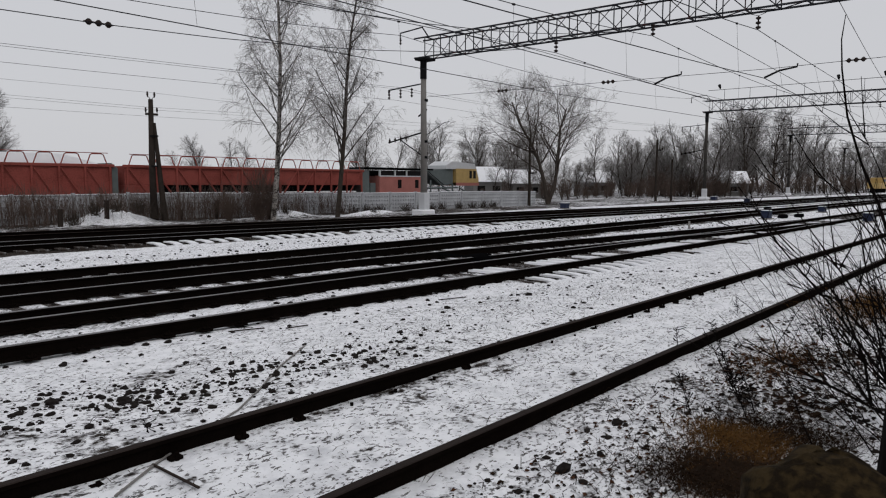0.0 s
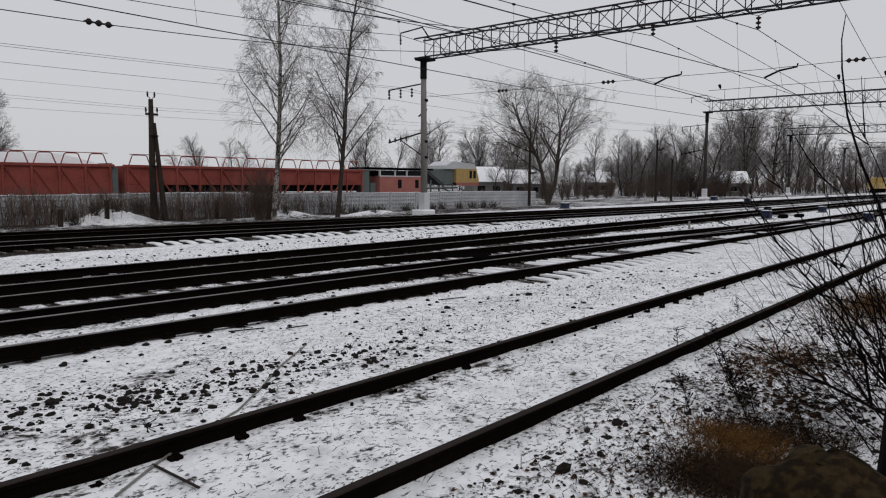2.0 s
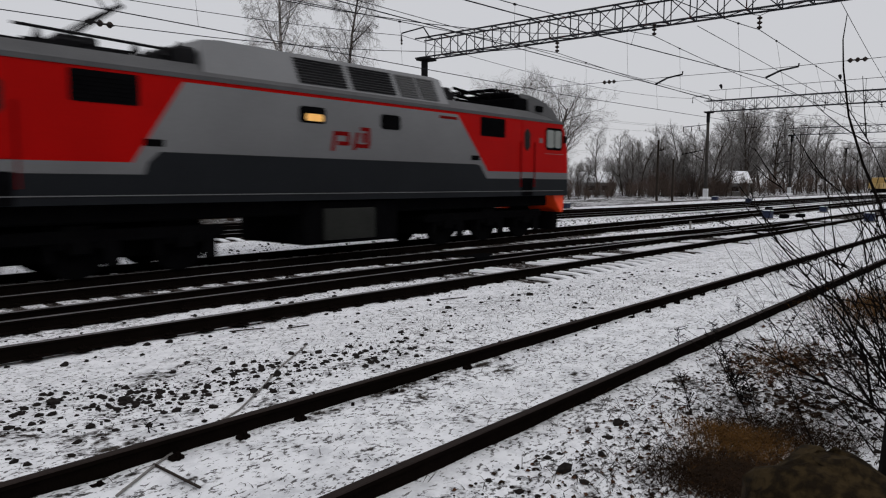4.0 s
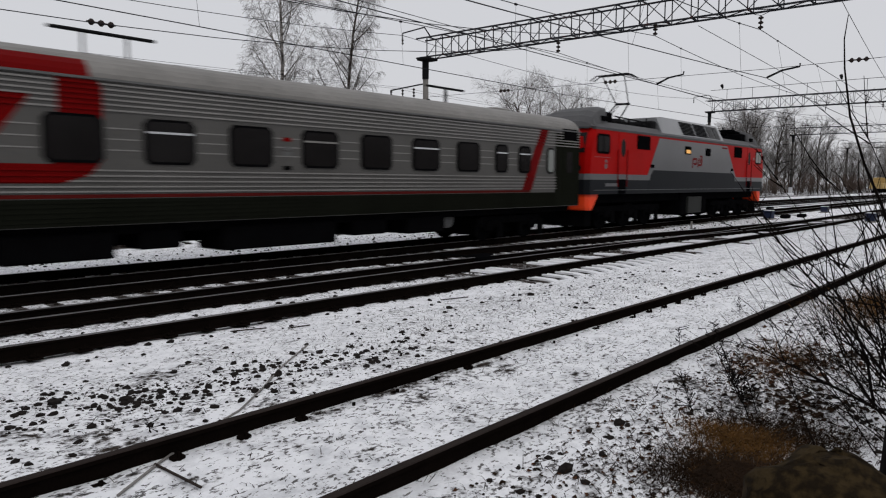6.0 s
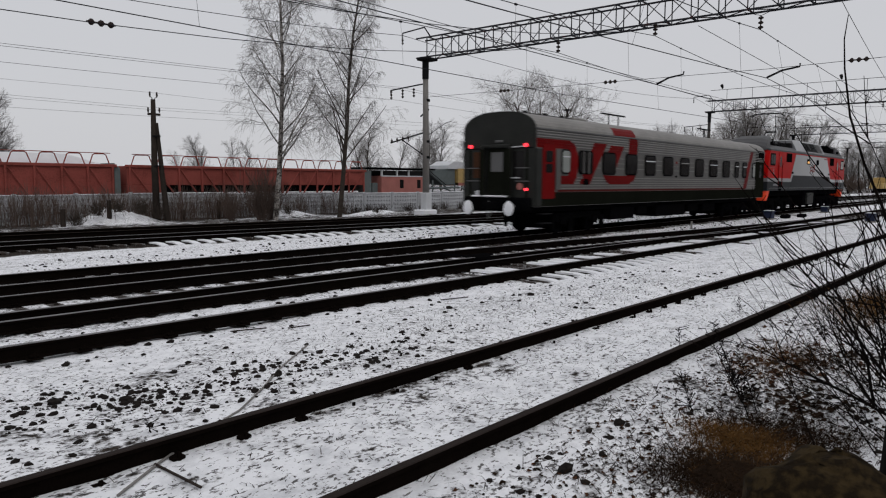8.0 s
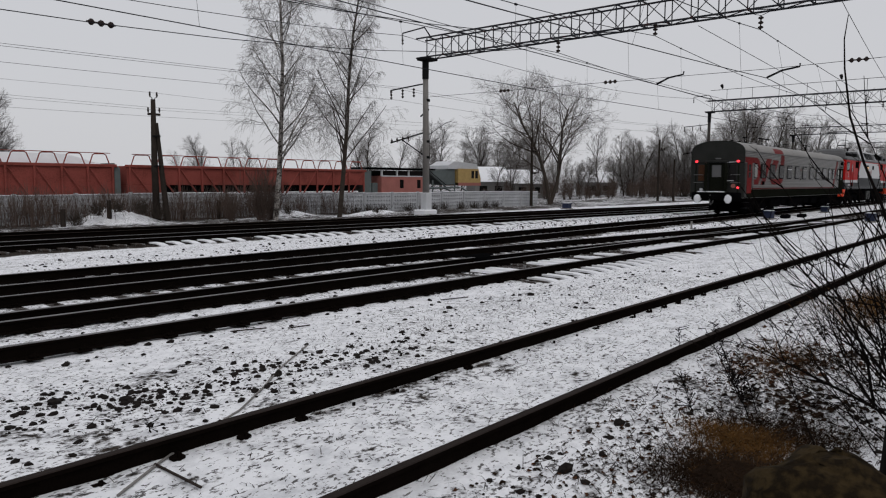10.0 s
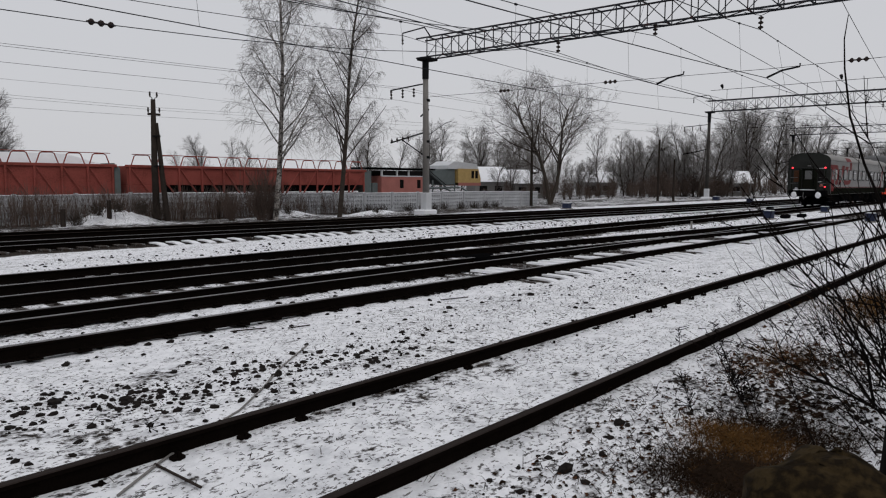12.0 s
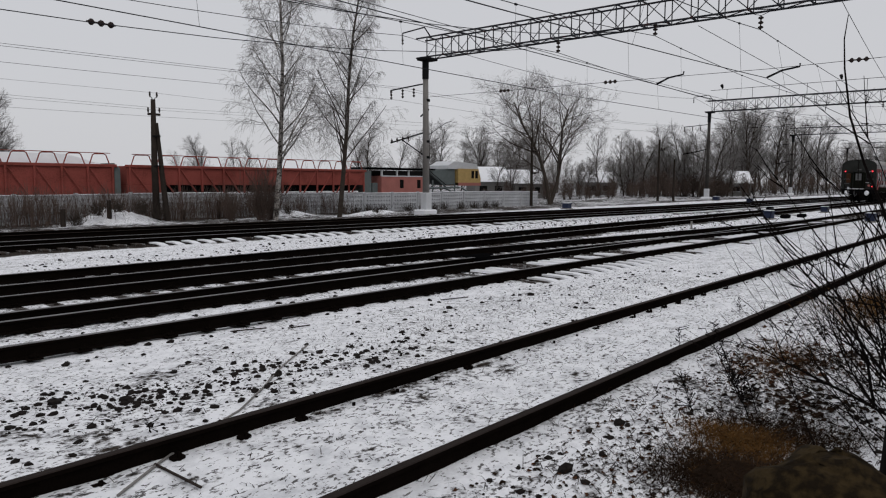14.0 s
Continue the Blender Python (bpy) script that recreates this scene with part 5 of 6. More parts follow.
# ---------------------------------------------------------------- bare trees
def grow(g_trunk, g_twigs, rnd, base, way, length, r, depth, style, thick=0.0):
    """One limb and what it bears; limbs of the first levels go to the trunk part."""
    n = 5 if depth > 1 else (3 if depth else 2)
    pts, rad = [Vector(base)], [r]
    d = Vector(way).normalized()
    droop = style["droop"] if depth <= 1 else (-style["lift"] if depth < style["levels"] else 0.0)
    for i in range(n):
        d = (d + Vector((rnd.gauss(0, style["wild"]), rnd.gauss(0, style["wild"]), rnd.gauss(0, style["wild"] * 0.6) - droop))).normalized()
        pts.append(pts[-1] + d * (length / n))
        rad.append(max(r * (1 - 0.72 * (i + 1) / n), style["tip"]))
    g = g_trunk if depth >= style["levels"] - 1 else g_twigs
    g.tube(pts, rad, 8 if depth >= style["levels"] else (5 if depth >= 2 else 3), caps=False)
    if depth <= 0:
        return
    kids = style["kids"][style["levels"] - depth]
    for i in range(kids):
        u = style["bare"] + (1 - style["bare"]) * (i + rnd.random()) / kids if depth == style["levels"] else 0.15 + 0.85 * (i + rnd.random()) / kids
        k = min(int(u * n), n - 1)
        p = pts[k].lerp(pts[k + 1], u * n - k)
        a = (pts[k + 1] - pts[k]).normalized()
        side = a.orthogonal().normalized()
        side.rotate(Matrix.Rotation(rnd.uniform(0, 6.283), 3, a))
        spread = rnd.uniform(*style["spread"])
        w = a * math.cos(spread) + side * math.sin(spread)
        ln = length * rnd.uniform(*style["ratio"][style["levels"] - depth]) * (1.15 - style["taper"] * u)
        grow(g_trunk, g_twigs, rnd, p, w, ln, max(rad[k] * style.get("thin", 0.5), style["tip"]), depth - 1, style)


def tree_meshes(seed, height, r, style):
    rnd = random.Random(seed)
    a, b = Geo(), Geo()
    stems = style.get("stems", 1)
    for s in range(stems):
        off = Vector((rnd.uniform(-0.3, 0.3), rnd.uniform(-0.3, 0.3), 0)) if stems > 1 else Vector()
        tilt = Vector((rnd.gauss(0, 0.07), rnd.gauss(0, 0.07), 1)) if stems > 1 else Vector((rnd.gauss(0, 0.02), rnd.gauss(0, 0.02), 1))
        if "tilts" in style:
            tilt = Vector((*style["tilts"][s], 1))
        grow(a, b, rnd, off + Vector((0, 0, -0.2)), tilt, height * (1 if s == 0 else rnd.uniform(0.75, 0.98)), r, style["levels"], style)
    return a.mesh("trunk", True), b.mesh("crown")


BIRCH = dict(thin=0.36, levels=4, kids=(36, 8, 5, 4), spread=(0.5, 0.95), ratio=((0.21, 0.34), (0.40, 0.64), (0.45, 0.75), (0.7, 1.3)), droop=0.36, lift=0.04, wild=0.10, tip=0.0048, bare=0.20, taper=0.68)
POPLAR = dict(thin=0.48, levels=4, kids=(15, 8, 6, 4), spread=(0.55, 1.0), ratio=((0.40, 0.54), (0.42, 0.62), (0.4, 0.6), (0.45, 0.75)), droop=-0.03, lift=0.05, wild=0.10, tip=0.006, bare=0.28, stems=2, taper=0.35, tilts=((-0.03, 0.05), (0.22, -0.24)))
WOOD = dict(levels=3, kids=(26, 7, 6), spread=(0.4, 0.9), ratio=((0.25, 0.40), (0.4, 0.65), (0.4, 0.75)), droop=0.0, lift=0.04, wild=0.10, tip=0.0075, bare=0.12, taper=0.6)
SCRUB = dict(levels=3, kids=(12, 6, 5), spread=(0.3, 0.8), ratio=((0.3, 0.5), (0.4, 0.6), (0.4, 0.7)), droop=0.0, lift=0.05, wild=0.13, tip=0.009, bare=0.06, stems=4, taper=0.5)


def plant(name, meshes, at, label, category, mats, group="", size=1.0, turn=0.0):
    t = thing(name, label, category, pose(*at, 0, 0, turn) @ Matrix.Scale(size, 4), group)
    part("trunk", meshes[0], mats[0], t)
    part("crown", meshes[1], mats[1], t)
    return t


# both birches share the haze-pale twig colour of the far trees
plant("birch_tree", tree_meshes(11, 15.0, 0.17, BIRCH), (24.8, 34.1, -0.4), "tall bare birch with drooping pale twigs", "tree", (bark_birch, haze_twig), "birches")
plant("birch_tree", tree_meshes(23, 14.6, 0.16, BIRCH), (29.6, 34.0, -0.4), "slender bare birch with dark trunk by the fence", "tree", (bark_dark, haze_twig), "birches")
plant("poplar_tree", tree_meshes(46, 11.6, 0.23, POPLAR), (63.0, 39.6, -0.4), "broad bare tree with two spreading trunks", "tree", (bark_dark, twig_mat))

wood_kinds = [tree_meshes(100 + i, 10.0, 0.12, WOOD) for i in range(4)]
scrub_kinds = [tree_meshes(120 + i, 5.0, 0.05, SCRUB) for i in range(3)]


def belt(kinds, p0, p1, n, heights, deep, unit, label, name, group, mats, seed):
    rnd = random.Random(seed)
    for i in range(n):
        u = (i + rnd.random()) / n
        x, y = p0[0] + (p1[0] - p0[0]) * u + rnd.gauss(0, deep), p0[1] + (p1[1] - p0[1]) * u + rnd.gauss(0, deep)
        plant(name, kinds[rnd.randrange(len(kinds))], (x, y, -0.35), label, "tree", mats, group, rnd.uniform(*heights) / unit, rnd.uniform(0, 360))


dark_pair = (bark_dark, twig_mat)
# most far belts carry their haze in the twig colour
belt(wood_kinds, (100, 50), (112, 39), 34, (5.5, 11.0), 2.6, 10, "bare dark tree in a thicket beyond the yard", "bare_tree", "thicket trees", (bark_dark, haze_twig), 1)
belt(wood_kinds, (98, 50), (110, 40), 9, (6, 9), 2.0, 10, "slender bare birch at the thicket edge", "bare_tree", "thicket birches", (bark_birch, haze_twig), 21)
belt(wood_kinds, (152, 51), (162, 41), 20, (13, 17.5), 3, 10, "tall bare tree in a far dark grove", "bare_tree", "far grove", (bark_dark, haze_twig), 2)
belt(wood_kinds, (182, 50), (205, 28), 15, (9, 12), 4, 10, "bare tree at the far end of the yard", "bare_tree", "far trees", (bark_dark, haze_twig), 3)
belt(wood_kinds, (85, 70), (93, 60), 9, (8, 11), 2.5, 10, "bare tree behind the sheds", "bare_tree", "trees behind the sheds", dark_pair, 4)
belt(wood_kinds, (64, 72), (73, 61), 10, (6.5, 10), 2.0, 10, "bare pale birch behind the parked wagons", "bare_tree", "trees behind the wagons", (bark_birch, haze_twig), 5)
belt(wood_kinds, (47, 91), (55, 82), 6, (5.5, 8), 2.0, 10, "small bare tree far behind the wagons", "bare_tree", "small far trees", (bark_birch, haze_twig), 6)
belt(wood_kinds, (22.4, 80), (24.2, 79), 8, (9, 10.5), 0.5, 10, "dense dark tree behind the wagons", "bare_tree", "edge trees", dark_pair, 7)
belt(wood_kinds, (112, 66), (150, 58), 16, (5, 8.5), 4, 10, "bare tree in a distant wood", "bare_tree", "distant wood", (bark_dark, haze_twig), 8)
belt(scrub_kinds, (66, 49), (107, 39), 46, (1.2, 2.6), 2.4, 5, "brown leafless scrub beside the tracks", "scrub_bush", "scrub", (bark_dark, brush_mat), 9)
belt(scrub_kinds, (107, 39), (195, 32), 36, (2.2, 4.2), 2.0, 5, "brown leafless scrub along the far line", "scrub_bush", "far scrub", (bark_dark, brush_mat), 10)


belt(wood_kinds, (118, 72), (140, 50), 34, (4, 7), 5, 10, "bare tree deep in the wood behind the sheds", "bare_tree", "deep wood", (bark_dark, twig_mat), 12)
belt(wood_kinds, (89, 58), (99, 50.5), 13, (3.0, 6.0), 2.2, 10, "low bare tree at the open end of the thicket", "bare_tree", "thicket edge", (bark_dark, haze_twig), 13)
belt(wood_kinds, (89, 72), (97, 64), 10, (7, 11), 2.5, 10, "bare tree behind the snowy sheds", "bare_tree", "trees behind the sheds", (bark_dark, haze_twig), 14)
belt(wood_kinds, (190, 66), (235, 22), 34, (9, 13), 6, 10, "bare tree on the far skyline", "bare_tree", "skyline trees", (bark_dark, haze_twig), 15)
belt(scrub_kinds, (99, 46), (112, 37), 18, (2.0, 4.0), 2.0, 5, "dense leafless undergrowth in the thicket", "scrub_bush", "undergrowth", (bark_dark, brush_mat), 16)


belt(wood_kinds, (71, 53.5), (79, 49.5), 5, (5, 8), 0.8, 10, "slender bare tree in front of the sheds", "bare_tree", "trees by the sheds", (bark_birch, haze_twig), 17)
belt(scrub_kinds, (100, 46), (111, 38), 14, (2.0, 3.5), 1.8, 5, "leafless scrub at the foot of the thicket", "scrub_bush", "thicket scrub", (bark_dark, brush_mat), 18)


# unseen wood and scrub added behind the camera to darken the train's near side
belt(wood_kinds, (-45, -9), (130, -9), 60, (8, 12), 1.6, 10, "unseen bare tree added behind the camera to block light", "bare_tree", "near side wood", dark_pair, 31)
belt(scrub_kinds, (-40, -6.5), (110, -6.5), 70, (3.5, 5.5), 0.8, 5, "unseen leafless scrub added behind the camera to block light", "scrub_bush", "near side scrub", (bark_dark, brush_mat), 32)


def shrub_mesh(seed, n, height, fan, r, foot=0.15):
    rnd = random.Random(seed)
    g = Geo()
    for i in range(n):
        a, tilt = rnd.uniform(0, 6.283), abs(rnd.gauss(0, fan))
        d = Vector((math.cos(a) * tilt, math.sin(a) * tilt, 1)).normalized()
        p = Vector((rnd.gauss(0, foot), rnd.gauss(0, foot), -0.1))
        h = height * rnd.uniform(0.5, 1.0)
        pts = [p]
        for k in range(4):
            d = (d + Vector((rnd.gauss(0, 0.08), rnd.gauss(0, 0.08), 0.02))).normalized()
            pts.append(pts[-1] + d * h / 4)
        g.tube(pts, [r, r * 0.8, r * 0.6, r * 0.45, r * 0.3], 3, caps=False)
        for k in range(6):
            j = rnd.randrange(1, 4)
            q = pts[j].lerp(pts[j + 1], rnd.random())
            e = (d + Vector((rnd.gauss(0, 0.45), rnd.gauss(0, 0.45), 0.1))).normalized() * h * rnd.uniform(0.15, 0.35)
            g.tube([q, q + e * 0.5, q + e + Vector((0, 0, 0.05 * h))], [r * 0.5, r * 0.4, r * 0.25], 3, caps=False)
    return g.mesh("stems")


fence_shrubs = [shrub_mesh(200 + i, 26, 1.9, 0.13, 0.013, 0.42) for i in range(4)]
rnd_s = random.Random(8)
for i in range(58):
    x = 9.5 + (i % 34) * 0.72 + rnd_s.uniform(-0.3, 0.3)
    t = thing("shrub", "thin leafless shrub stems in front of the fence", "shrub", pose(x, 37.7 + rnd_s.uniform(-0.8, 0.8), -0.5, 0, 0, rnd_s.uniform(0, 360)) @ Matrix.Scale(rnd_s.uniform(0.75, 1.1), 4), "fence shrubs")
    part("brush", fence_shrubs[i % 4], brush_mat, t)
big_shrub = shrub_mesh(220, 110, 3.3, 0.33, 0.014)
for x, y, s in ((24.2, 34.6, 1.0), (25.2, 35.0, 0.8), (22.6, 35.2, 0.6)):
    t = thing("shrub", "large fan-shaped leafless brown shrub below a birch", "shrub", pose(x, y, -0.5, 0, 0, x * 50) @ Matrix.Scale(s, 4), "birch shrubs")
    part("brush", big_shrub, brush_mat, t)
low_shrub = shrub_mesh(230, 60, 0.8, 0.7, 0.012)
for i in range(12):
    x = 33 + i * 1.7 + rnd_s.uniform(-0.6, 0.6)
    t = thing("shrub", "low dark weeds at the fence foot", "shrub", pose(x, 38.2, -0.5, 0, 0, i * 67), "fence weeds")
    part("brush", low_shrub, bark_dark, t)


for x, y, z, k in ((15.6, 36.2, 0.15, 0.9), (16.6, 36.0, 0.3, 0.8), (17.9, 36.1, 0.2, 1.0), (18.8, 36.3, -0.1, 0.9), (27.2, 36.0, -0.2, 0.8), (33.0, 34.2, -0.3, 0.7), (14.6, 36.3, -0.3, 0.9)):
    t = thing("shrub", "low dark weeds poking out of a snow heap", "shrub", pose(x, y, z, 0, 0, x * 71) @ Matrix.Scale(k, 4), "snow heap weeds")
    part("brush", low_shrub, bark_dark, t)


# ---------------------------------------------------------------- yard furniture
def blue_box(x, y, w, h):
    t = thing("track_box", "blue steel trackside equipment box with snow on its lid", "box", pose(x, y, ground_z(x, y), 0, 0, -5), "trackside boxes")
    w, h = w * 0.85, h * 0.9
    part("case", Geo().box(-w / 2, w / 2, -w / 2, w / 2, 0.0, h, 0.03), blue_mat, t)
    part("lid", Geo().box(-w / 2 - 0.04, w / 2 + 0.04, -w / 2 - 0.04, w / 2 + 0.04, h, h + 0.07, 0.02), blue_mat, t)
    part("snow", Geo().box(-w / 2, w / 2, -w / 2, w / 2, h + 0.07, h + 0.11, 0.03), snow_mat, t, "strip of snow")
    part("foot", Geo().box(-w / 2 - 0.1, w / 2 + 0.1, -w / 2 - 0.1, w / 2 + 0.1, -0.1, 0.06, 0.02), concrete, t)


for x, y, w, h in ((48.0, 28.5, 0.62, 0.42), (43.6, 12.4, 0.55, 0.46), (44.0, 7.3, 0.52, 0.46), (76.5, 23.7, 0.6, 0.5), (84.5, 30.0, 0.7, 0.45), (56.5, 12.3, 0.5, 0.4)):
    blue_box(x, y, w, h)


def stake(x, y, h, r, mat, label):
    t = thing("stake", label, "post", group="short posts")
    z = ground_z(x, y)
    part("shaft", Geo().tube([(x, y, z - 0.2), (x + 0.01, y, z + h)], [r, r * 0.92], 8), mat, t)


for x, y, h in ((13.9, 36.0, 0.85), (16.3, 36.4, 0.9), (23.2, 37.4, 1.1), (21.0, 37.6, 0.6)):
    stake(x, y, h, 0.13, wood_dark, "short rotten timber post in the weeds")
stake(31.4, 12.2, 0.36, 0.05, concrete, "small concrete marker post between tracks")


def point_machine(x, y):
    t = thing("point_machine", "black point machine with rods beside the rails", "machine", pose(x, y, ground_z(x, y)), "point machines")
    part("case", Geo().box(-0.4, 0.4, -0.2, 0.2, 0.0, 0.22, 0.05), black_gear, t)
    part("rod", Geo().tube([(0.1, 0, 0.12), (0.1, 1.6, 0.12)], 0.03, 6), black_gear, t)


for x, y in ((45.5, 12.0), (47.5, 11.6), (14.3, 11.0), (60.0, 17.0)):
    point_machine(x, y)


def shed(x, y, turn, w, d, h, label):
    t = thing("shed", label, "building", pose(x, y, -0.4, 0, 0, turn), "far sheds")
    part("wall", Geo().box(-w / 2, w / 2, -d / 2, d / 2, 0, h, 0.03), far_wall, t)
    part("roof", Geo().loft([[(q, -d / 2 - 0.3, h - 0.05), (q, 0, h + d * 0.28), (q, d / 2 + 0.3, h - 0.05)] for q in (-w / 2 - 0.3, w / 2 + 0.3)]), snow_mat, t, "snow-covered pitched roof")
    for q in (-w * 0.25, w * 0.2):
        wn_ = part("window", Geo().box(q - 0.5, q + 0.5, -d / 2 - 0.04, -d / 2 + 0.02, h * 0.4, h * 0.75), glass_dark, t)
        part("sill", Geo().box(q - 0.6, q + 0.6, -d / 2 - 0.1, -d / 2, h * 0.36, h * 0.4), white_paint, wn_)


shed(76, 57.5, -42, 4.4, 7, 2.3, "low shed with snowy roof behind bare trees")
shed(80.5, 54.5, -42, 4.2, 6.5, 2.1, "small grey shed with snowy roof")
shed(106, 57.5, -48, 5.0, 6, 2.3, "low shed with snowy roof behind scrub")
shed(121, 42, -60, 7.5, 7, 2.3, "long low shed with snowy roof in the thicket")
shed(168, 58, -55, 12, 8, 3.2, "distant house with snowy roof between trees")
shed(240, 30, -60, 16, 8, 6.0, "far pale building beyond the yard")


# ---------------------------------------------------------------- loose stones, twigs and grass near the camera
def stone_shapes():
    out = []
    rnd = random.Random(31)
    for k in range(7):
        bm = bmesh.new()
        bmesh.ops.create_icosphere(bm, subdivisions=1, radius=1.0)
        for v in bm.verts:
            v.co *= rnd.uniform(0.65, 1.15)
            v.co.z *= 0.62
            v.co.x *= rnd.uniform(0.9, 1.3)
        out.append(([tuple(v.co) for v in bm.verts], [tuple(v.index for v in q.verts) for q in bm.faces]))
        bm.free()
    return out


STONES = stone_shapes()


def scatter_stones(name, label, n, x0, x1, y0, y1, size, seed, keep):
    rnd = random.Random(seed)
    g = Geo()
    made = 0
    while made < n:
        x, y = rnd.uniform(x0, x1), rnd.uniform(y0, y1)
        if rnd.random() > keep(x, y):
            continue
        made += 1
        s = size * min(math.exp(rnd.gauss(-0.1, 0.75)), 3.2)
        m = Matrix.Translation((x, y, ground_z(x, y) + s * 0.15)) @ Matrix.Rotation(rnd.uniform(0, 6.28), 4, "Z") @ Matrix.Rotation(rnd.gauss(0, 0.35), 4, "X")
        vs, fs = STONES[rnd.randrange(7)]
        g.add([m @ Vector((a * s, b * s, c * s)) for a, b, c in vs], fs)
    tagged(part(name, g, stone_mat), label, "stones", kind="stuff")


def near_patch(x, y):
    a = 0.9 * math.exp(-((x - 4.9) / 1.3) ** 2 - ((y - 5.9) / 0.45) ** 2)
    a += 0.8 * math.exp(-((x - 2.9) / 1.0) ** 2 - ((y - 6.3) / 0.7) ** 2)
    return 0.05 + a * (0.4 + 0.8 * max(0, noise.noise((x * 1.5, y * 1.5, 9)) + 0.4))


def verge_patch(x, y):
    return 0.15 + 0.9 * max(0, noise.noise((x * 0.9, y * 0.9, 2)) + 0.15)


scatter_stones("ballast_stones", "dark ballast stones poking through the snow", 1700, 1.0, 16, 4.95, 8.2, 0.0145, 5, near_patch)
scatter_stones("verge_stones", "dark gravel and lumps on the snowy verge", 2600, 2.2, 16, 0.2, 2.75, 0.0115, 6, verge_patch)
scatter_stones("yard_stones", "stones and clinker between the tracks", 2200, 2.0, 40, 8.2, 13.6, 0.018, 7, lambda x, y: 0.6)


scatter_stones("far_stones", "small dark stones in the snow beyond the main line", 2600, 2.0, 60, 16.2, 19.5, 0.020, 8, lambda x, y: 0.6)


def rock(x, y, s, seed):
    t = part("rock", Geo().add([(a * s, b * s, c * s) for a, b, c in STONES[seed % 7][0]], STONES[seed % 7][1]), stone_mat)
    t.matrix_basis = pose(x, y, ground_z(x, y) + s * 0.3, 0, 0, seed * 50)
    tagged(t, "larger dark rock lying on the snow", "rock", "loose rocks")


for i, (x, y, s) in enumerate(((2.45, 6.72, 0.075), (2.9, 6.3, 0.06), (3.75, 6.0, 0.035), (2.35, 5.7, 0.045), (3.05, 4.98, 0.035), (4.31, 6.5, 0.045), (4.6, 6.5, 0.03), (2.15, 3.9, 0.045), (10.6, 7.0, 0.07), (8.8, 7.4, 0.06), (5.2, 2.55, 0.06), (4.1, 2.4, 0.07), (8.2, 2.2, 0.06))):
    rock(x, y, s, i)


def board(x, y, turn, length, label):
    t = part("board", Geo().box(-length / 2, length / 2, -0.009, 0.009, 0, 0.016, 0.004), wood_dark)
    t.matrix_basis = pose(x, y, ground_z(x, y) + 0.01, 0, 0, turn)
    tagged(t, label, "stick", "loose sticks")


board(2.29, 4.27, 91, 0.58, "dark thin stick lying across the siding")
board(5.6, 8.35, -20, 0.5, "short dark board on the snow")
board(6.2, 8.0, -10, 0.35, "short dark board on the snow")
board(9.6, 7.95, -15, 0.6, "short dark board on the snow")


def ground_cable():
    pts = [(1.9, 4.28), (2.3, 4.55), (2.8, 4.85), (3.35, 5.15), (3.85, 5.54), (4.5, 6.1), (5.41, 6.83)]
    t = part("ground_cable", Geo().tube([(x, y, ground_z(x, y) + 0.012) for x, y in pts], 0.009, 6), concrete)
    tagged(t, "thin grey cable lying over the snow", "cable")


ground_cable()


def grass_tuft(name, label, n, cx, cy, rx, ry, h, seed, mat, way=(1.0, 0.0)):
    rnd = random.Random(seed)
    g = Geo()
    for i in range(n):
        u, v = rnd.gauss(0, rx), rnd.gauss(0, ry)
        x, y = cx + u * way[0] - v * way[1], cy + u * way[1] + v * way[0]
        z = ground_z(x, y) - 0.02
        a, b = rnd.uniform(0, 6.28), rnd.uniform(0, 6.28)
        hh = h * rnd.uniform(0.35, 1.0)
        lean = rnd.uniform(0.5, 3.0)
        dx, dy, w = math.cos(a) * hh * lean, math.sin(a) * hh * lean, 0.003
        ox, oy = math.cos(b) * w, math.sin(b) * w
        g.add([(x - ox, y - oy, z), (x + ox, y + oy, z), (x + dx * 0.5 + ox, y + dy * 0.5 + oy, z + hh * 0.75), (x + dx * 0.5 - ox, y + dy * 0.5 - oy, z + hh * 0.75), (x + dx, y + dy, z + hh * 0.8)],
              [(0, 1, 2, 3), (3, 2, 4)])
    me = bpy.data.meshes.new(name)
    me.from_pydata(g.v, [], g.f)
    me.materials.append(mat)
    tagged(new(name, me), label, "grass", kind="stuff")


RIGHTWARD = (0.65, -0.76)
grass_tuft("dead_grass", "dark dead grass and litter below the bush", 9500, 4.85, 1.45, 0.26, 0.20, 0.09, 42, grass_dark, RIGHTWARD)
grass_tuft("dark_litter", "dark trampled grass running in under the bush", 5200, 6.1, 1.5, 0.36, 0.22, 0.07, 48, grass_dark, RIGHTWARD)
grass_tuft("low_litter", "dark grass thinning out over the snow", 700, 4.5, 1.85, 0.30, 0.28, 0.07, 49, grass_dark, RIGHTWARD)
grass_tuft("dry_grass", "matted yellow-brown dry grass at the verge", 3000, 5.62, 1.70, 0.20, 0.18, 0.085, 41, grass_mat, RIGHTWARD)
grass_tuft("straw", "yellow-brown straw mixed into dark grass", 2200, 5.15, 1.45, 0.28, 0.26, 0.08, 50, grass_mat, RIGHTWARD)
grass_tuft("tawny_grass", "tawny dry grass behind the bush", 1600, 12.9, 2.0, 0.9, 0.25, 0.30, 43, grass_mat)
grass_tuft("russet_grass", "russet grass beside the siding", 1300, 8.4, 2.2, 0.6, 0.22, 0.09, 44, grass_mat)
grass_tuft("stubble", "sparse dry stubble through the snow", 2200, 8.0, 6.2, 4.5, 0.8, 0.08, 45, grass_dark)
grass_tuft("track_stubble", "sparse dry stubble between the siding rails", 900, 6.0, 3.9, 3.0, 0.4, 0.06, 47, grass_dark)
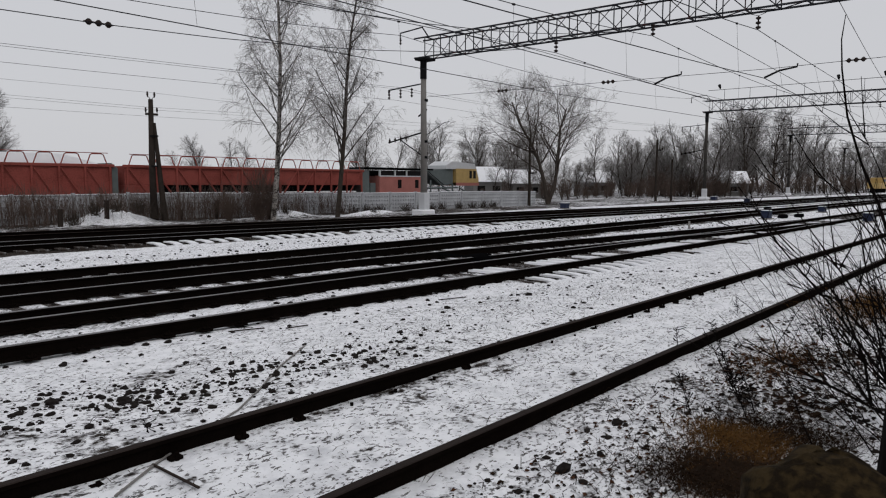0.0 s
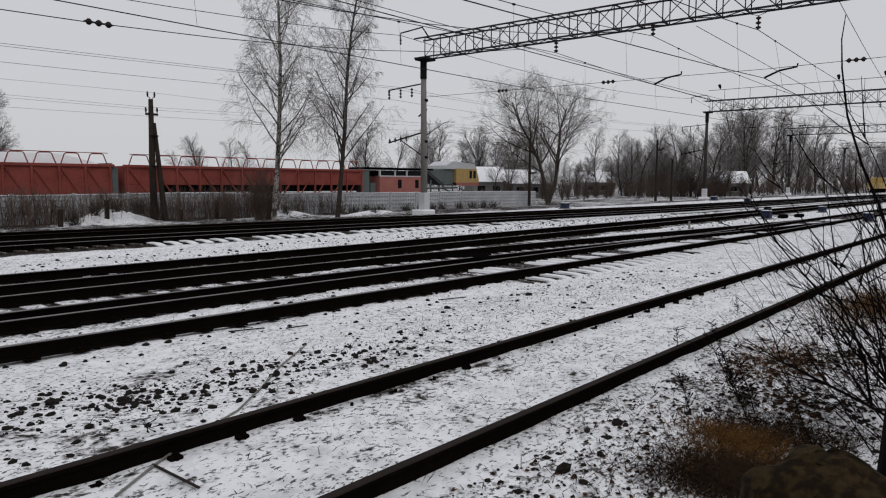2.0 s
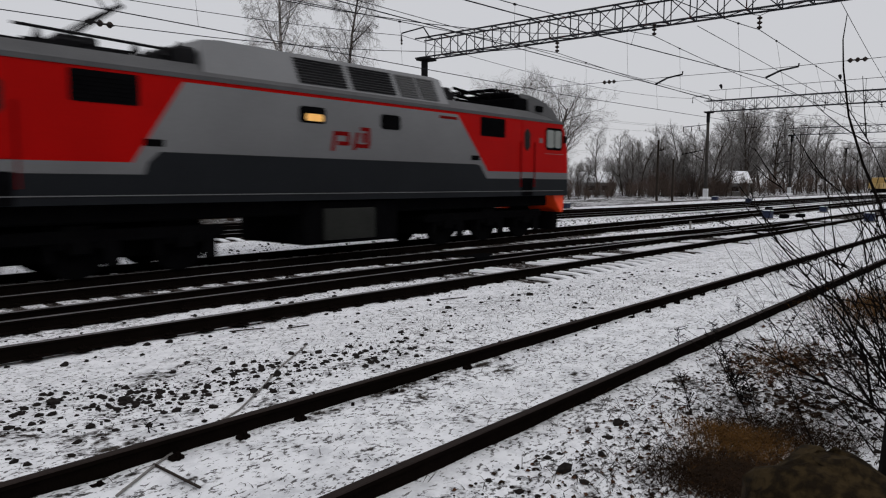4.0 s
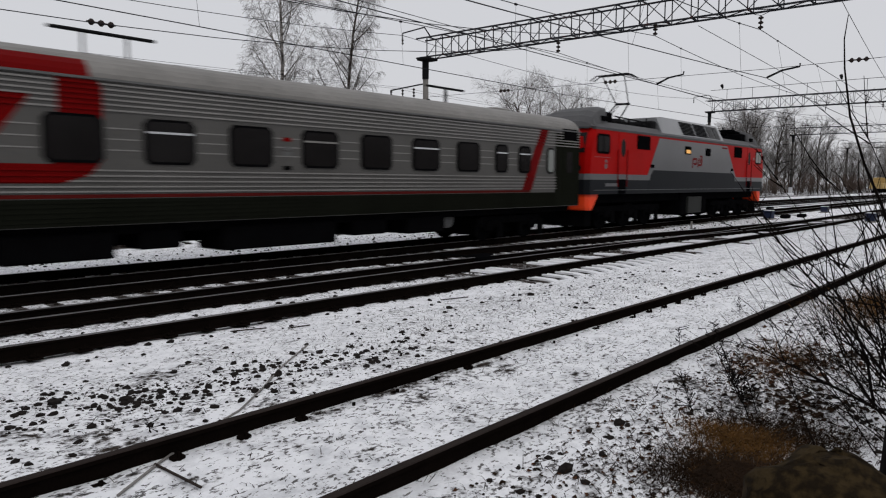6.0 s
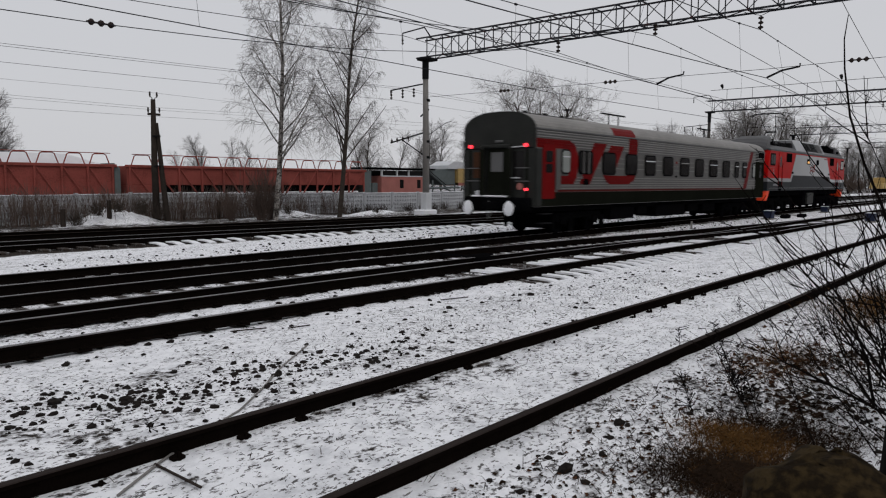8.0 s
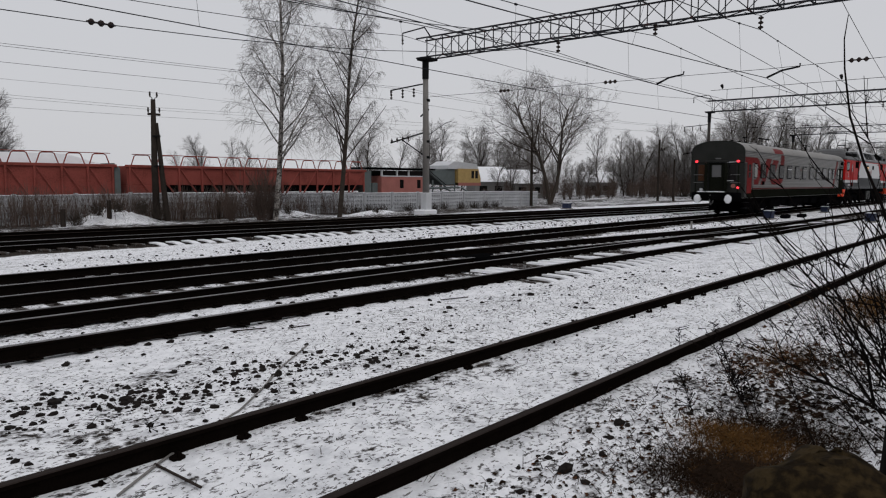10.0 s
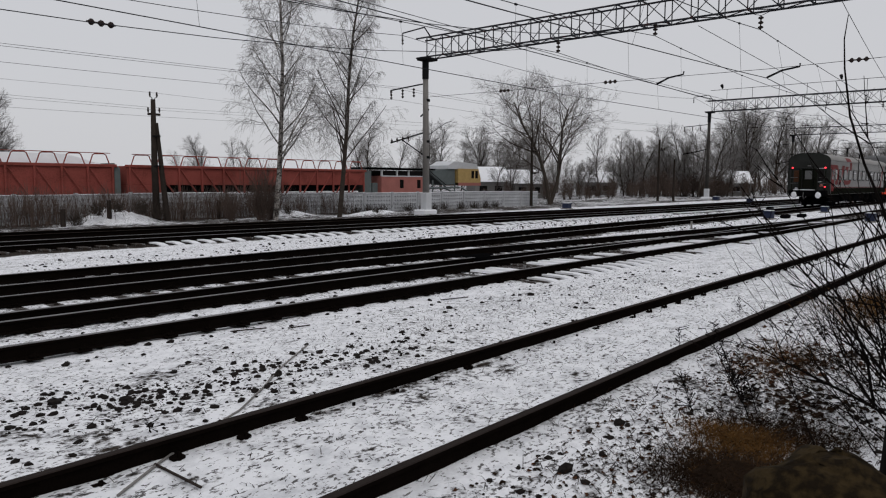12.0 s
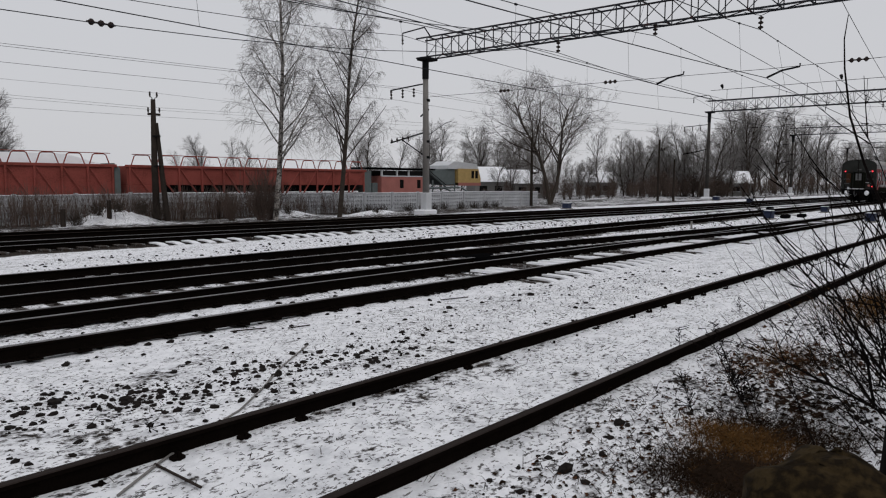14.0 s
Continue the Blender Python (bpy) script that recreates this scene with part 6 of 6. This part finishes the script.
grass_tuft("verge_stubble", "sparse dry weeds on the verge", 2200, 7.0, 1.9, 2.0, 0.5, 0.12, 46, grass_dark)


def leaf_litter(name, label, n, cx, cy, rx, ry, seed, mat, big=1.0):
    rnd = random.Random(seed)
    g = Geo()
    for i in range(n):
        x, y = cx + rnd.gauss(0, rx), cy + rnd.gauss(0, ry)
        if y > 2.85:
            continue
        z = ground_z(x, y) + 0.008
        a, w, h = rnd.uniform(0, 6.28), big * rnd.uniform(0.008, 0.02), big * rnd.uniform(0.012, 0.03)
        c, d = math.cos(a), math.sin(a)
        up = rnd.uniform(0.0, 0.02) * big ** 1.5
        g.add([(x - c * h, y - d * h, z), (x - d * w, y + c * w, z + up), (x + c * h, y + d * h, z + up * 0.4), (x + d * w, y - c * w, z + up * 0.2)], [(0, 1, 2), (0, 2, 3)])
    me = bpy.data.meshes.new(name)
    me.from_pydata(g.v, [], g.f)
    me.materials.append(mat)
    tagged(new(name, me), label, "leaves", kind="stuff")


leaf_litter("fallen_leaves", "brown fallen leaves scattered on the verge", 650, 6.0, 2.1, 2.2, 0.5, 61, leaf_brown)
leaf_litter("dark_leaves", "dark rotten leaves and bark on the verge", 700, 5.0, 2.1, 1.8, 0.55, 62, grass_dark)

leaf_litter("curled_leaves", "large curled dead leaves heaped below the bush", 85, 8.6, 1.95, 0.55, 0.28, 63, leaf_brown, 1.9)
leaf_litter("heaped_leaves", "dark wet leaves heaped below the bush", 260, 7.2, 1.15, 0.8, 0.28, 64, grass_dark, 1.1)


for x, y, n, seed, mat in ((8.62, 1.96, 102, 71, grass_dark), (7.86, 2.27, 54, 72, leaf_brown), (9.16, 1.55, 90, 73, grass_dark), (6.92, 1.6, 156, 74, grass_dark), (10.74, 2.91, 48, 75, leaf_brown)):
    leaf_litter("leaf_heap", "curled dark leaves and bark lying on the snow", n, x, y, 0.34, 0.16, seed, mat, 1.7)


def near_bush():
    t = thing("leafless_bush", "dark leafless bush with long arching stems", "bush")
    rnd = random.Random(77)
    tall = [(7.3, 0.55, -0.35), (7.1, 0.80, 0.8), (6.95, 1.08, 1.70), (6.90, 1.22, 2.05), (6.86, 1.34, 2.45), (6.85, 1.40, 2.85), (6.87, 1.42, 3.1), (6.87, 1.40, 3.3)]
    for i in range(36):
        g = Geo()
        p = Vector((7.9 + rnd.gauss(0, 0.45), 0.52 + rnd.gauss(0, 0.25), -0.35))
        low = i % 6 == 1
        h = rnd.uniform(1.5, 3.0) if not low else rnd.uniform(0.9, 1.6)
        r = rnd.uniform(0.008, 0.018)
        a = rnd.gauss(0, 0.5)
        side = Vector((-0.65 * math.cos(a) - 0.76 * math.sin(a), 0.76 * math.cos(a) - 0.65 * math.sin(a), 0))
        d = (side * abs(rnd.gauss(0.48, 0.30) if not low else rnd.gauss(1.1, 0.4)) + Vector((0, 0, 1))).normalized()
        bend = side * rnd.gauss(0.0, 0.05) + Vector((0, 0, rnd.gauss(0.0, 0.05)))
        pts = [p]
        for k in range(7):
            d = (d + bend + Vector((rnd.gauss(0, 0.05), rnd.gauss(0, 0.05), 0))).normalized()
            pts.append(pts[-1] + d * h / 7)
        if i == 0:
            pts, r, h = [Vector(q) for q in tall], 0.017, 3.6
        g.tube(pts, [r * (1 - 0.115 * k) for k in range(8)], 5, caps=False)
        for k in range(6 if i else 1):
            j = rnd.randrange(2, 7) if i else 1
            q = pts[j].lerp(pts[j + 1], rnd.random())
            e = (d + Vector((rnd.gauss(0, 0.5), rnd.gauss(0, 0.5), rnd.gauss(0.15, 0.3)))).normalized() * rnd.uniform(0.25, 0.9)
            mid = q + e * 0.5 + Vector((0, 0, -0.02))
            g.tube([q, mid, q + e], [r * 0.45, r * 0.33, r * 0.18], 4, caps=False)
            for m_ in range(2):
                f_ = (e.normalized() + Vector((rnd.gauss(0, 0.5), rnd.gauss(0, 0.5), 0.2))).normalized() * rnd.uniform(0.06, 0.25)
                s = q + e * rnd.uniform(0.3, 0.95)
                g.tube([s, s + f_], [r * 0.22, r * 0.12], 3, caps=False)
        part("stem", g, bush_mat, t)
    # long low stems that arch out over the verge and the rail
    left = Vector((-0.65, 0.76, 0))
    for i in range(20):
        g = Geo()
        p = Vector((6.73 + rnd.gauss(0, 0.35), 0.74 + rnd.gauss(0, 0.22), -0.3))
        lean = rnd.uniform(0.15, 1.5)
        h = rnd.uniform(1.3, 2.1) if lean > 0.6 else rnd.uniform(1.4, 2.7)
        r = rnd.uniform(0.004, 0.009)
        d = (left * lean + Vector((rnd.gauss(0, 0.25), rnd.gauss(0, 0.25), 1.0))).normalized()
        up = rnd.gauss(0.03, 0.05)
        pts = [p]
        for k in range(8):
            d = (d + Vector((rnd.gauss(0, 0.045), rnd.gauss(0, 0.045), up + rnd.gauss(0, 0.03)))).normalized()
            pts.append(pts[-1] + d * h / 8)
        g.tube(pts, [r * (1 - 0.105 * k) for k in range(9)], 5, caps=False)
        for k in range(7):
            j = rnd.randrange(2, 8)
            q = pts[j].lerp(pts[j + 1], rnd.random())
            e = (d + Vector((rnd.gauss(0, 0.45), rnd.gauss(0, 0.45), rnd.gauss(0.1, 0.3)))).normalized() * rnd.uniform(0.15, 0.6)
            g.tube([q, q + e * 0.5 + Vector((0, 0, 0.015)), q + e], [r * 0.45, r * 0.33, r * 0.18], 4, caps=False)
        part("stem", g, bush_mat, t)


near_bush()


def weed(x, y, h, seed, lean=0.5, n=34):
    rnd = random.Random(seed)
    t = thing("weed", "dry dark weed stalk with side shoots", "weed", group="dry weeds")
    z = ground_z(x, y)
    top = Vector((x - 0.65 * lean * h + rnd.gauss(0, 0.03), y + 0.76 * lean * h + rnd.gauss(0, 0.03), z + h))
    part("stalk", Geo().tube([(x, y, z - 0.05), top], [0.006, 0.002], 4), bush_mat, t)
    for k in range(n):
        u = rnd.uniform(0.1, 1)
        p = Vector((x, y, z)).lerp(top, u)
        q = p + Vector((rnd.gauss(0, 0.05), rnd.gauss(0, 0.05), rnd.uniform(-0.02, 0.07))) * (1.2 - 0.6 * u)
        part("shoot", Geo().tube([p, p.lerp(q, 0.6), q], [0.002, 0.004, 0.009 * (1.2 - 0.8 * u)], 4), bush_mat, t)


for i, (x, y, h, lean, n) in enumerate(((6.21, 1.82, 0.85, 0.45, 80), (6.57, 1.99, 0.7, 0.5, 70), (6.41, 1.82, 0.6, 0.4, 50), (7.78, 3.08, 0.3, 0.2, 24), (11.08, 3.49, 0.25, 0.1, 20), (5.89, 2.19, 0.35, 0.3, 30), (2.6, 5.2, 0.12, 0.1, 12))):
    weed(x, y, h, 300 + i, lean, n)


def stump():
    t = thing("tree_stump", "mossy broken tree stump close beside the camera", "stump")
    rnd = random.Random(55)

    def trunk(x, y, r, top, lean):
        rings = []
        for k in range(9):
            u = k / 8
            z = -0.4 + (top + 0.4) * u
            rings.append([(x + lean[0] * u + math.cos(a) * r * (1.15 - 0.2 * u) * (1 + 0.40 * noise.noise((math.cos(a) * 1.5, math.sin(a) * 1.5, z * 1.4 + x))), y + lean[1] * u + math.sin(a) * r * (1.15 - 0.2 * u) * (1 + 0.40 * noise.noise((math.cos(a) * 1.5 + 5, math.sin(a) * 1.5, z * 1.4))), z + (0.05 * noise.noise((math.cos(a) * 2, math.sin(a) * 2, 3)) if k == 8 else 0)) for a in [2 * math.pi * i / 20 for i in range(20)]])
        cx, cy = x + lean[0], y + lean[1]
        for sh, up in ((0.86, 0.035), (0.6, 0.065), (0.25, 0.085)):
            rings.append([(cx + (q[0] - cx) * sh, cy + (q[1] - cy) * sh, top + up * r / 0.19 + 0.03 * noise.noise((q[0] * 9, q[1] * 9, sh * 4))) for q in rings[8]])
        return Geo().loft(rings)

    part("main_stem", trunk(1.525, 0.295, 0.165, 1.27, (0, 0)), moss_mat, t, "moss-covered stub", smooth=True)
    part("low_knob", trunk(1.375, 0.385, 0.06, 1.22, (0, 0)), moss_mat, t, "mossy knob", smooth=True)
    part("side_stem", trunk(1.90, 0.20, 0.125, 1.37, (0.06, -0.055)), bush_mat, t, "dark side stem", smooth=True)


stump()
motions()
